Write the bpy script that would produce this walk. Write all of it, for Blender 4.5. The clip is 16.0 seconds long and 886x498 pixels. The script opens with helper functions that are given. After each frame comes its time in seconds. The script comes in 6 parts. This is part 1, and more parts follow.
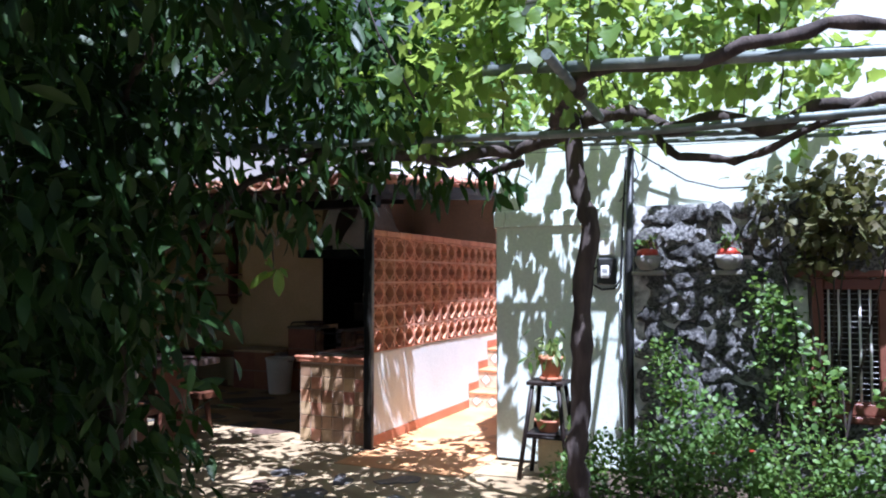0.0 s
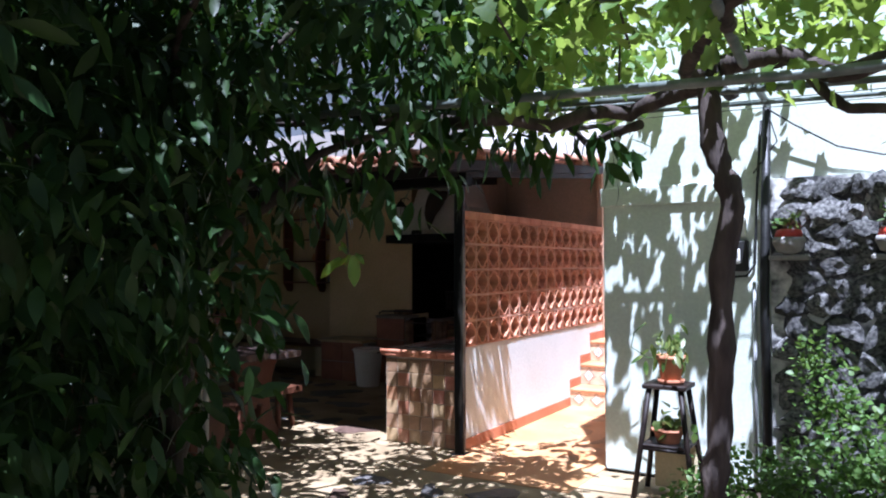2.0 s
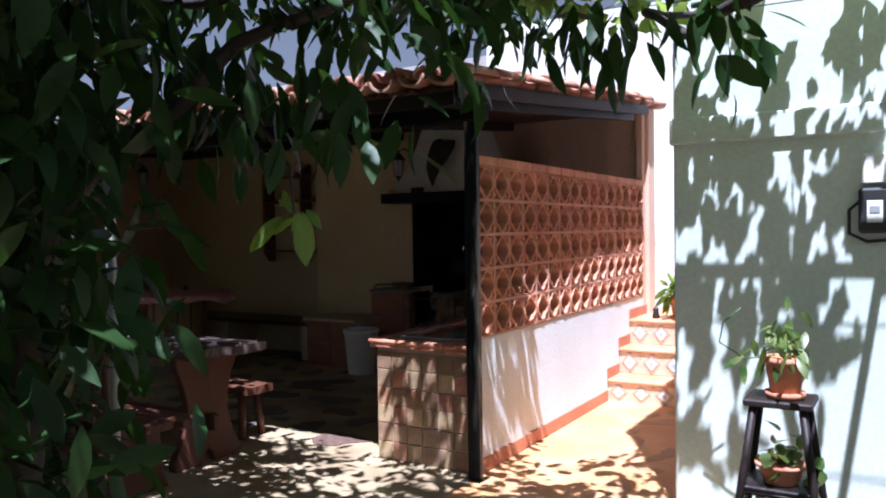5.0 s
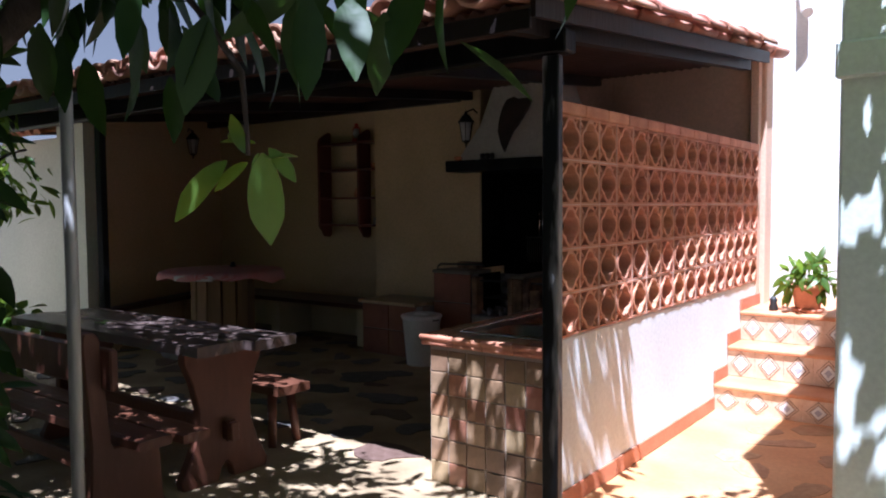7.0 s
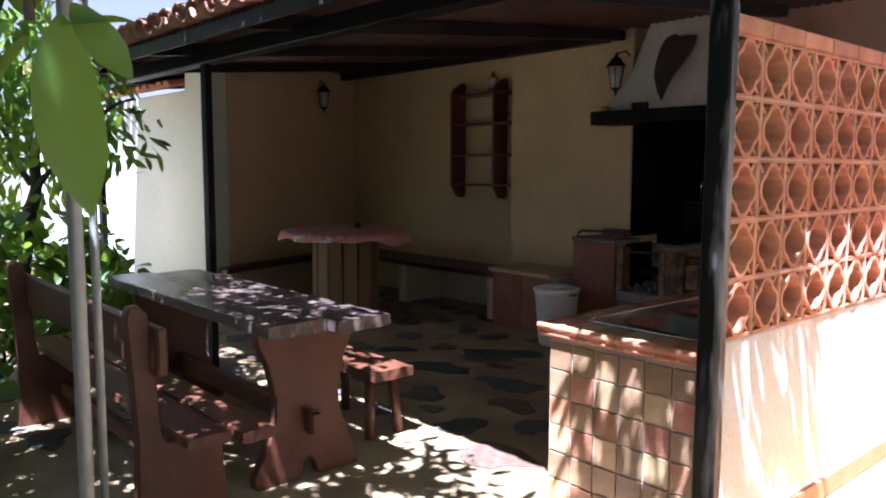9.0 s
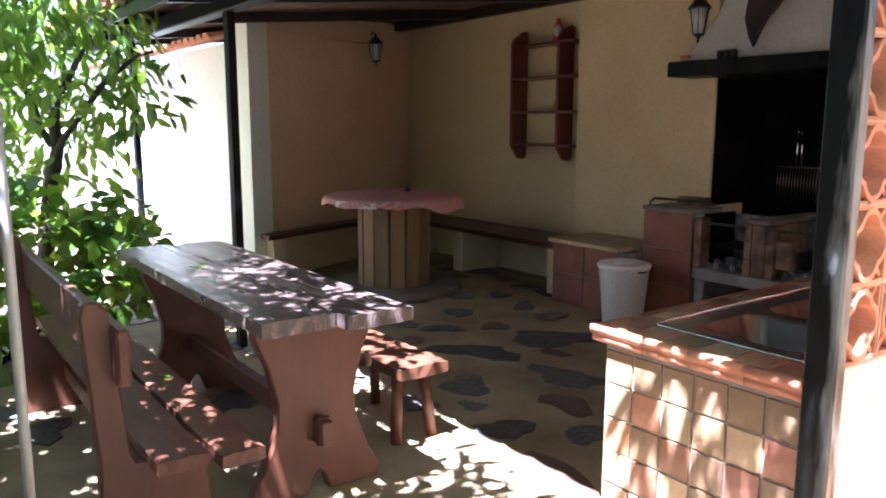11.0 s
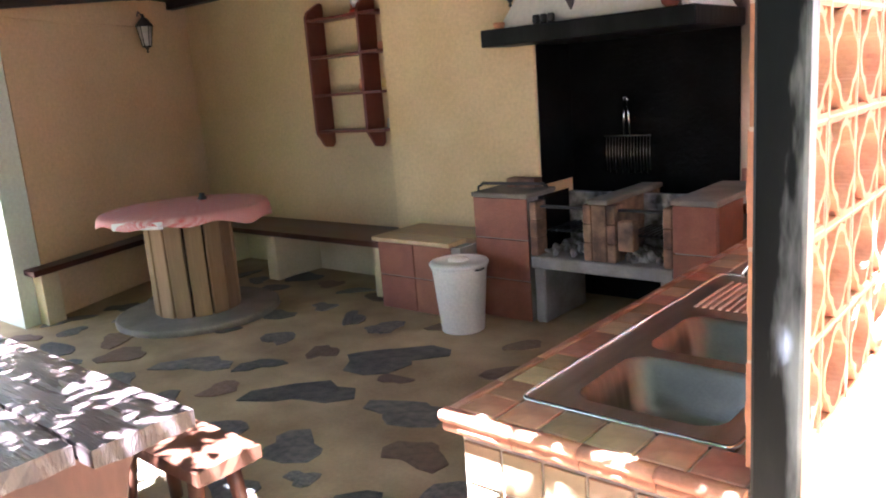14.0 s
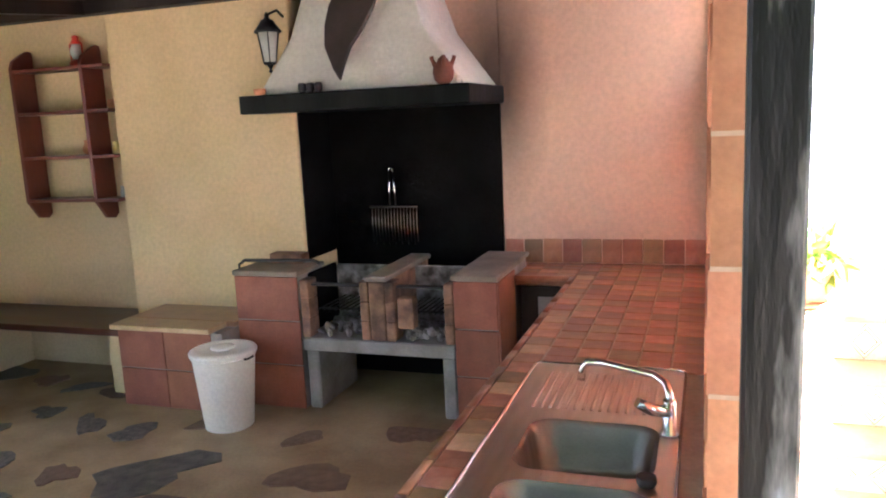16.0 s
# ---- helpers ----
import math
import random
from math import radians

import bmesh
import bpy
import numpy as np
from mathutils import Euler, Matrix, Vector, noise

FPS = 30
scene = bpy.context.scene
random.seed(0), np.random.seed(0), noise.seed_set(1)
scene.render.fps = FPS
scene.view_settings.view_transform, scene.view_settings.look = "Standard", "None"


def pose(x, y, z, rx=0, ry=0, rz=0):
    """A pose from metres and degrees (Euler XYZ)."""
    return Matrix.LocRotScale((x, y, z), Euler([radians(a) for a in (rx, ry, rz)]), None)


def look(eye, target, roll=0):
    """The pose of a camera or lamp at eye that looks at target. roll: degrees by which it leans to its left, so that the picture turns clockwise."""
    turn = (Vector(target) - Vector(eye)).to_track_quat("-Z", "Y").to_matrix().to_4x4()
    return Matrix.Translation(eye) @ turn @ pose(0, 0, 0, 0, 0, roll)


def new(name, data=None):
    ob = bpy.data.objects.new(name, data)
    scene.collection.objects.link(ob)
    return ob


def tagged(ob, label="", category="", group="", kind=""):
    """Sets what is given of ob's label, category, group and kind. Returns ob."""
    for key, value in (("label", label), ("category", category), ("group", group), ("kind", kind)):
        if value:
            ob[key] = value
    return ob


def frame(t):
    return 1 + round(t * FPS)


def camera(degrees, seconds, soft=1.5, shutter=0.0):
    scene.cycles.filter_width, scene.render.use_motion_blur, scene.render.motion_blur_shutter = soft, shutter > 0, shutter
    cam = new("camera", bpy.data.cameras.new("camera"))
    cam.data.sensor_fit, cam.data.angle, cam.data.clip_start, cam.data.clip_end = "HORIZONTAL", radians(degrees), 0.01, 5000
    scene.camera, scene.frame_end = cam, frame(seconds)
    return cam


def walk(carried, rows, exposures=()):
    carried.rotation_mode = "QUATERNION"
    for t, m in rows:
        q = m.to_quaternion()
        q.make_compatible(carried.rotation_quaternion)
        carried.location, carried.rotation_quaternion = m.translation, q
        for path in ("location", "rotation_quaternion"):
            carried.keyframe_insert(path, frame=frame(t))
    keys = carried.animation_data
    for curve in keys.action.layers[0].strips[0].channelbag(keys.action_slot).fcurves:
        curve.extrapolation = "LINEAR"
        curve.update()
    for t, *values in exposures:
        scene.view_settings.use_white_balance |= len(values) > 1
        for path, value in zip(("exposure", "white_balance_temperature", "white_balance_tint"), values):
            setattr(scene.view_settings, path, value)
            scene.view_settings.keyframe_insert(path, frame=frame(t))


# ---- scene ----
cam = camera(60.0, 16.0, soft=2.0)
PATH = [
    (0, (0.616, 0.359, 1.491), (-0.195, 2.186, 1.57), 0.0),
    (0.5, (0.563, 0.471, 1.497), (-0.283, 2.282, 1.571), -0.3),
    (1, (0.489, 0.668, 1.501), (-0.436, 2.44, 1.576), -0.6),
    (1.5, (0.398, 0.815, 1.492), (-0.597, 2.548, 1.558), -0.2),
    (2, (0.291, 0.986, 1.496), (-0.736, 2.702, 1.539), -0.2),
    (2.5, (0.172, 1.188, 1.513), (-0.824, 2.922, 1.526), -0.5),
    (3, (0.041, 1.397, 1.502), (-0.905, 3.159, 1.495), -0.3),
    (3.5, (-0.087, 1.606, 1.503), (-1.08, 3.342, 1.511), -0.4),
    (4, (-0.231, 1.861, 1.499), (-1.245, 3.585, 1.491), -0.5),
    (6.5, (-0.936, 3.005, 1.472), (-2.078, 4.644, 1.374), -0.8),
    (7, (-1.047, 3.233, 1.454), (-2.248, 4.829, 1.345), -0.4),
    (7.5, (-1.168, 3.409, 1.445), (-2.421, 4.962, 1.303), 0.0),
    (8, (-1.3, 3.579, 1.436), (-2.617, 5.075, 1.263), 0.5),
    (8.5, (-1.352, 3.775, 1.439), (-2.745, 5.195, 1.235), 0.2),
    (9, (-1.449, 3.959, 1.429), (-2.937, 5.279, 1.219), 0.2),
    (9.2, (-1.483, 4.022, 1.439), (-3.003, 5.303, 1.221), 0.2),
    (11.3, (-1.872, 4.562, 1.455), (-3.467, 5.721, 1.119), -0.2),
    (11.5, (-1.894, 4.617, 1.46), (-3.484, 5.78, 1.115), -0.7),
    (12, (-1.945, 4.739, 1.496), (-3.521, 5.918, 1.142), -1.5),
    (12.5, (-2.038, 4.829, 1.507), (-3.599, 6.028, 1.155), -3.1),
    (13, (-2.192, 4.945, 1.513), (-3.709, 6.198, 1.156), -4.2),
    (13.5, (-2.294, 5.019, 1.546), (-3.715, 6.374, 1.165), -4.3),
    (14, (-2.369, 5.056, 1.576), (-3.651, 6.532, 1.158), -4.4),
    (14.5, (-2.468, 5.096, 1.62), (-3.59, 6.689, 1.168), -4.0),
    (15, (-2.561, 5.139, 1.649), (-3.543, 6.827, 1.219), -3.8),
    (15.5, (-2.704, 5.16, 1.693), (-3.55, 6.93, 1.305), -3.4),
    (16, (-2.832, 5.151, 1.716), (-3.478, 7.006, 1.379), -2.7),
]
EXPOSURES = [(0, 1.5), (2, 1.45), (4, 1.4), (6.5, 1.5), (8, 1.9), (9, 2.75), (11.5, 3.9), (12.5, 4.05), (13, 4.35), (13.5, 4.8), (14, 5.2), (14.5, 5.5), (15.5, 5.75), (16, 5.5)]
EXPOSURES = [(t, e, 5050, 20) for t, e in EXPOSURES]
walk(cam, [(t, look(eye, target, roll)) for t, eye, target, roll in PATH], EXPOSURES)

# ---- light: one sun, high and from the near side, and a clear sky ----
SUN_FROM = Vector((0.18, -0.34, 1.0)).normalized()
world = bpy.data.worlds.new("world")
scene.world = world
world.use_nodes = True
wn = world.node_tree
sky = wn.nodes.new("ShaderNodeTexSky")
sky.sky_type = "NISHITA"
sky.sun_disc = False
sky.sun_elevation = math.asin(SUN_FROM.z)
sky.sun_rotation = math.atan2(SUN_FROM.x, SUN_FROM.y)
haze = wn.nodes.new("ShaderNodeHueSaturation")
haze.inputs["Saturation"].default_value = 0.28
wn.links.new(sky.outputs[0], haze.inputs["Color"])
wn.links.new(haze.outputs[0], wn.nodes["Background"].inputs[0])
wn.nodes["Background"].inputs[1].default_value = 0.025
sun = new("sun", bpy.data.lights.new("sun", "SUN"))
sun.data.energy = 5.0
sun.data.angle = radians(0.5)
sun.data.color = (1.0, 0.97, 0.93)
sun.matrix_world = look(SUN_FROM * 30, (0, 0, 0))

# ---- materials ----
def mat(name, a, b=None, scale=3.0, rough=0.8, metal=0.0, bump=0.2, fine=60.0, detail=6.0, rand=0.0, spread=(0.35, 0.65), island=False, spec=0.5, stretch=(1, 1, 1)):
    """Two colours mixed by broad noise, darkened by fine grain, with relief from the grain."""
    m = bpy.data.materials.new(name)
    m.use_nodes = True
    nt = m.node_tree
    n, l = nt.nodes, nt.links
    bs = n["Principled BSDF"]
    bs.inputs["Roughness"].default_value = rough
    bs.inputs["Metallic"].default_value = metal
    bs.inputs["Specular IOR Level"].default_value = spec
    tc = n.new("ShaderNodeTexCoord")
    mp = n.new("ShaderNodeMapping")
    mp.inputs["Scale"].default_value = stretch
    l.new(tc.outputs["Object"], mp.inputs[0])
    big = n.new("ShaderNodeTexNoise")
    big.inputs["Scale"].default_value = scale
    big.inputs["Detail"].default_value = detail
    l.new(mp.outputs[0], big.inputs["Vector"])
    ramp = n.new("ShaderNodeValToRGB")
    ramp.color_ramp.elements[0].position, ramp.color_ramp.elements[1].position = spread
    ramp.color_ramp.elements[0].color = (*a, 1)
    ramp.color_ramp.elements[1].color = (*(b or a), 1)
    l.new(big.outputs[0], ramp.inputs[0])
    col = ramp.outputs[0]
    sm = n.new("ShaderNodeTexNoise")
    sm.inputs["Scale"].default_value = fine
    sm.inputs["Detail"].default_value = 4
    l.new(mp.outputs[0], sm.inputs["Vector"])
    mr = n.new("ShaderNodeMapRange")
    mr.inputs["To Min"].default_value, mr.inputs["To Max"].default_value = 0.8, 1.15
    l.new(sm.outputs[0], mr.inputs[0])
    mul = n.new("ShaderNodeMix")
    mul.data_type, mul.blend_type = "RGBA", "MULTIPLY"
    mul.inputs[0].default_value = 1.0
    l.new(col, mul.inputs[6])
    l.new(mr.outputs[0], mul.inputs[7])
    col = mul.outputs[2]
    if rand:
        if island:
            rnd = n.new("ShaderNodeNewGeometry").outputs["Random Per Island"]
        else:
            rnd = n.new("ShaderNodeObjectInfo").outputs["Random"]
        hsv = n.new("ShaderNodeHueSaturation")
        r1 = n.new("ShaderNodeMapRange")
        r1.inputs["To Min"].default_value, r1.inputs["To Max"].default_value = 1 - rand, 1 + rand
        l.new(rnd, r1.inputs[0])
        l.new(r1.outputs[0], hsv.inputs["Value"])
        w = n.new("ShaderNodeTexWhiteNoise")
        w.noise_dimensions = "1D"
        l.new(rnd, w.inputs["W"])
        r2 = n.new("ShaderNodeMapRange")
        r2.inputs["To Min"].default_value, r2.inputs["To Max"].default_value = 0.5 - 0.04 * rand, 0.5 + 0.04 * rand
        l.new(w.outputs[0], r2.inputs[0])
        l.new(r2.outputs[0], hsv.inputs["Hue"])
        l.new(col, hsv.inputs["Color"])
        col = hsv.outputs[0]
    l.new(col, bs.inputs["Base Color"])
    r3 = n.new("ShaderNodeMapRange")
    r3.inputs["To Min"].default_value, r3.inputs["To Max"].default_value = max(0.05, rough - 0.12), min(1.0, rough + 0.12)
    l.new(big.outputs[0], r3.inputs[0])
    l.new(r3.outputs[0], bs.inputs["Roughness"])
    if bump:
        bp = n.new("ShaderNodeBump")
        bp.inputs["Strength"].default_value = bump
        bp.inputs["Distance"].default_value = 0.01
        l.new(sm.outputs[0], bp.inputs["Height"])
        l.new(bp.outputs[0], bs.inputs["Normal"])
    return m


def leaf_mat(name, a, b, through_colour, share=0.35, rough=0.4, spec=0.5):
    m = mat(name, a, b, scale=8, rough=rough, bump=0.1, rand=0.3, island=True, spec=spec)
    nt = m.node_tree
    n, l = nt.nodes, nt.links
    tr = n.new("ShaderNodeBsdfTranslucent")
    tr.inputs[0].default_value = (*through_colour, 1)
    mx = n.new("ShaderNodeMixShader")
    mx.inputs[0].default_value = share
    l.new(n["Principled BSDF"].outputs[0], mx.inputs[1])
    l.new(tr.outputs[0], mx.inputs[2])
    l.new(mx.outputs[0], n["Material Output"].inputs[0])
    return m


M = dict(
    white=mat("white_render", (0.72, 0.74, 0.70), (0.80, 0.81, 0.78), scale=1.3, rough=0.9, bump=0.12, fine=45),
    green_white=mat("pale_green_render", (0.66, 0.73, 0.64), (0.74, 0.79, 0.71), scale=1.1, rough=0.9, bump=0.12, fine=40),
    beige=mat("beige_render", (0.585, 0.435, 0.245), (0.67, 0.51, 0.30), scale=1.2, rough=0.9, bump=0.07, fine=40),
    ochre_wall=mat("ochre_yellow_render", (0.64, 0.485, 0.255), (0.73, 0.56, 0.32), scale=1.6, rough=0.9, bump=0.07, fine=40),
    peach=mat("peach_render", (0.63, 0.455, 0.26), (0.70, 0.52, 0.32), scale=1.1, rough=0.9, bump=0.08, fine=40),
    # Pinker than the beige render because the light's warm tint is put in.
    salmon=mat("salmon_lit_render", (0.68, 0.47, 0.33), (0.74, 0.53, 0.38), scale=1.0, rough=0.9, bump=0.05, fine=40),
    grey_wall=mat("grey_block_wall", (0.38, 0.36, 0.34), (0.5, 0.47, 0.44), scale=1.5, rough=0.95, bump=0.4, fine=30),
    ochre=mat("ochre_concrete", (0.26, 0.185, 0.098), (0.45, 0.34, 0.195), scale=2.2, rough=0.75, bump=0.3, fine=50),
    orange_floor=mat("orange_screed", (0.58, 0.27, 0.10), (0.70, 0.38, 0.17), scale=1.8, rough=0.7, bump=0.15, fine=40),
    slate=mat("slate", (0.065, 0.064, 0.063), (0.165, 0.148, 0.13), scale=7, rough=0.6, bump=0.5, fine=40, rand=0.35),
    slate_brown=mat("brown_slate", (0.13, 0.08, 0.05), (0.20, 0.13, 0.09), scale=7, rough=0.65, bump=0.5, fine=40, rand=0.3),
    terracotta=mat("terracotta", (0.52, 0.20, 0.10), (0.62, 0.27, 0.15), scale=6, rough=0.8, bump=0.25, fine=90, rand=0.12),
    celosia=mat("fired_clay_block", (0.52, 0.22, 0.12), (0.66, 0.32, 0.19), scale=8, rough=0.8, bump=0.25, fine=80, rand=0.14),
    lattice_mortar=mat("pale_pink_mortar", (0.58, 0.38, 0.28), (0.68, 0.48, 0.37), scale=8, rough=0.95, bump=0.3),
    roof_tile=mat("roof_tile", (0.42, 0.17, 0.10), (0.58, 0.33, 0.22), scale=5, rough=0.85, bump=0.35, fine=60, rand=0.25),
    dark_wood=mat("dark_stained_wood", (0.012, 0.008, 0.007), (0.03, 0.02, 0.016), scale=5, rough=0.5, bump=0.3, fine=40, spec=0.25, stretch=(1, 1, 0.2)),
    black_paint=mat("black_painted_timber", (0.005, 0.005, 0.005), (0.014, 0.013, 0.013), scale=6, rough=0.42, bump=0.3, spec=0.1, fine=35, stretch=(1, 1, 0.12)),
    table_wood=mat("weathered_red_brown_wood", (0.03, 0.021, 0.018), (0.175, 0.125, 0.108), scale=2.2, rough=0.25, bump=0.5, fine=45, stretch=(0.25, 3, 1)),
    red_wood=mat("red_brown_painted_wood", (0.088, 0.03, 0.015), (0.152, 0.056, 0.029), scale=3, rough=0.5, bump=0.25, fine=35, stretch=(1, 1, 0.3), rand=0.1),
    shelf_wood=mat("mahogany_stained_wood", (0.10, 0.022, 0.014), (0.16, 0.04, 0.022), scale=4, rough=0.4, bump=0.2, fine=40, stretch=(1, 1, 0.25)),
    plank=mat("raw_plank", (0.20, 0.125, 0.06), (0.32, 0.21, 0.105), scale=4, rough=0.8, bump=0.45, fine=40, stretch=(2, 2, 0.15), rand=0.25),
    grey_board=mat("grey_weathered_board", (0.16, 0.14, 0.11), (0.25, 0.22, 0.18), scale=4, rough=0.85, bump=0.4, fine=40),
    tile=mat("rustic_glazed_tile", (0.34, 0.135, 0.075), (0.49, 0.255, 0.155), scale=9, rough=0.32, bump=0.15, fine=50, rand=0.32),
    tile_tan=mat("tan_rustic_tile", (0.42, 0.28, 0.15), (0.55, 0.38, 0.22), scale=9, rough=0.35, bump=0.15, fine=50, rand=0.25),
    tile_brown=mat("brown_rustic_tile", (0.26, 0.16, 0.09), (0.40, 0.25, 0.14), scale=9, rough=0.35, bump=0.15, fine=50, rand=0.2),
    tile_pale=mat("pale_patterned_tile", (0.60, 0.44, 0.30), (0.70, 0.55, 0.40), scale=14, rough=0.4, bump=0.05, fine=60, rand=0.05),
    tread=mat("worn_tread_clay", (0.58, 0.25, 0.11), (0.68, 0.34, 0.17), scale=5, rough=0.65, bump=0.2, rand=0.05),
    blue_glaze=mat("blue_grey_glaze", (0.34, 0.38, 0.46), (0.46, 0.48, 0.52), scale=30, rough=0.35, bump=0.0),
    grout=mat("grout", (0.50, 0.40, 0.30), (0.60, 0.49, 0.38), scale=8, rough=0.95, bump=0.3),
    brick_panel=mat("terracotta_floor_tile", (0.20, 0.066, 0.036), (0.30, 0.11, 0.06), scale=5, rough=0.6, bump=0.2, fine=60, rand=0.12),
    concrete=mat("concrete", (0.22, 0.21, 0.19), (0.34, 0.32, 0.30), scale=6, rough=0.95, bump=0.5, fine=50),
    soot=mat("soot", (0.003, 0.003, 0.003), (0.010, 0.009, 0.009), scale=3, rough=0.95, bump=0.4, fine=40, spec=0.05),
    ash=mat("ash", (0.07, 0.065, 0.06), (0.36, 0.35, 0.34), scale=14, rough=1.0, bump=0.8, fine=60),
    firebrick=mat("fire_brick", (0.07, 0.045, 0.035), (0.34, 0.20, 0.12), scale=8, rough=0.9, bump=0.4, fine=60, rand=0.2),
    hood=mat("hood_plaster", (0.66, 0.64, 0.56), (0.76, 0.74, 0.68), scale=3, rough=0.9, bump=0.4, fine=40),
    # Sink bowl steel, darkened to hold the roof's dark reflection; also grill tines.
    steel=mat("brushed_steel_darkened", (0.17, 0.15, 0.125), (0.25, 0.22, 0.185), scale=4, rough=0.36, metal=1.0, bump=0.06, fine=120, stretch=(1, 8, 1)),
    bench_wood=mat("varnished_dark_red_wood", (0.045, 0.014, 0.010), (0.10, 0.03, 0.02), scale=4, rough=0.35, bump=0.2, fine=40, stretch=(0.2, 1, 1)),
    old_clay=mat("old_red_clay", (0.13, 0.04, 0.024), (0.21, 0.07, 0.04), scale=9, rough=0.75, bump=0.3),
    # The same sink steel, lightened for the brightness its flat deck reflects.
    steel_deck=mat("polished_steel_lightened", (0.62, 0.54, 0.48), (0.74, 0.66, 0.60), scale=4, rough=0.33, metal=1.0, bump=0.04, fine=120, stretch=(8, 1, 1)),
    orange_stone=mat("orange_stone", (0.44, 0.23, 0.10), (0.55, 0.33, 0.17), scale=6, rough=0.7, bump=0.3, fine=40, rand=0.12),
    chrome=mat("chrome", (0.8, 0.8, 0.8), rough=0.1, metal=1.0, bump=0.0),
    iron=mat("grey_galvanised_pipe", (0.11, 0.135, 0.125), (0.21, 0.24, 0.22), scale=9, rough=0.5, metal=0.3, bump=0.2),
    pale_pipe=mat("pale_zinc_pipe", (0.36, 0.36, 0.34), (0.52, 0.51, 0.48), scale=7, rough=0.55, metal=0.2, bump=0.15, stretch=(1, 1, 0.2)),
    black_iron=mat("black_iron", (0.008, 0.008, 0.008), (0.02, 0.02, 0.02), scale=8, rough=0.5, bump=0.2),
    bin=mat("white_plastic", (0.85, 0.83, 0.77), (0.89, 0.875, 0.82), scale=3, rough=0.4, bump=0.03),
    bark=mat("vine_bark", (0.025, 0.018, 0.015), (0.085, 0.065, 0.055), scale=14, rough=0.95, bump=1.0, fine=45, stretch=(1, 1, 0.25)),
    tree_bark=mat("tree_bark", (0.03, 0.022, 0.016), (0.075, 0.06, 0.045), scale=12, rough=0.95, bump=0.9, fine=40, stretch=(1, 1, 0.3)),
    # Pale end of the noise stands in for sunlit highlights on the black rock.
    lava=mat("black_volcanic_rock", (0.022, 0.022, 0.024), (0.23, 0.225, 0.215), scale=9, rough=0.9, bump=1.0, fine=35, rand=0.5),
    lime=mat("lime_mortar", (0.06, 0.06, 0.06), (0.72, 0.71, 0.68), scale=6, rough=0.95, bump=0.6, fine=30, spread=(0.38, 0.55)),
    soil=mat("soil", (0.05, 0.035, 0.022), (0.10, 0.07, 0.045), scale=6, rough=1.0, bump=0.8),
    cable=mat("black_cable", (0.012, 0.012, 0.012), (0.03, 0.03, 0.03), rough=0.6, bump=0.0),
    plastic=mat("grey_plastic", (0.30, 0.31, 0.31), (0.4, 0.41, 0.41), rough=0.5, bump=0.05),
    red_glaze=mat("red_glaze", (0.45, 0.03, 0.02), (0.55, 0.07, 0.04), scale=8, rough=0.35, bump=0.05),
    pale_glaze=mat("pale_ceramic", (0.42, 0.40, 0.36), (0.60, 0.57, 0.52), scale=9, rough=0.6, bump=0.3),
    yellow=mat("yellow_ceramic", (0.62, 0.42, 0.08), (0.7, 0.6, 0.35), scale=20, rough=0.4, bump=0.0),
    cream=mat("cream_paint", (0.60, 0.50, 0.30), (0.68, 0.57, 0.36), scale=3, rough=0.85, bump=0.3),
    cloth=mat("cloth_lining", (0.70, 0.70, 0.68), (0.8, 0.8, 0.78), scale=4, rough=0.95, bump=0.2),
    skirting=mat("terracotta_skirting", (0.46, 0.16, 0.08), (0.55, 0.22, 0.12), scale=5, rough=0.6, bump=0.15, rand=0.1),
    wood_window=mat("reddish_window_wood", (0.16, 0.05, 0.03), (0.22, 0.08, 0.05), scale=4, rough=0.5, bump=0.2),
    tree_leaf=leaf_mat("tree_leaf", (0.014, 0.034, 0.008), (0.028, 0.058, 0.014), (0.08, 0.18, 0.015), share=0.14, rough=0.45, spec=0.18),
    young_leaf=leaf_mat("young_leaf", (0.06, 0.13, 0.02), (0.10, 0.18, 0.03), (0.28, 0.42, 0.04), share=0.45, rough=0.35),
    vine_leaf=leaf_mat("vine_leaf", (0.055, 0.125, 0.022), (0.12, 0.21, 0.04), (0.38, 0.50, 0.08), share=0.48, rough=0.5),
    bush_leaf=leaf_mat("bush_leaf", (0.06, 0.125, 0.026), (0.13, 0.21, 0.05), (0.22, 0.36, 0.06), share=0.32, rough=0.5),
    dry_leaf=leaf_mat("creeper_leaf", (0.06, 0.08, 0.025), (0.14, 0.12, 0.05), (0.22, 0.22, 0.07), share=0.3, rough=0.6),
    variegated=leaf_mat("variegated_leaf", (0.04, 0.09, 0.02), (0.22, 0.26, 0.07), (0.2, 0.3, 0.06), share=0.3, rough=0.35),
    lamp_glass=mat("frosted_lamp_glass", (0.55, 0.55, 0.52), (0.65, 0.65, 0.62), rough=0.15, bump=0.0),
)


def gingham():
    m = mat("red_gingham_cloth", (0.7, 0.7, 0.7), rough=0.9, bump=0.15, fine=120)
    n, l = m.node_tree.nodes, m.node_tree.links
    tc = n.new("ShaderNodeTexCoord")
    ch = n.new("ShaderNodeTexChecker")
    ch.inputs["Scale"].default_value = 85
    ch.inputs["Color1"].default_value = (0.55, 0.06, 0.06, 1)
    ch.inputs["Color2"].default_value = (0.70, 0.55, 0.52, 1)
    l.new(tc.outputs["Object"], ch.inputs[0])
    l.new(ch.outputs[0], n["Principled BSDF"].inputs["Base Color"])
    return m


M["gingham"] = gingham()
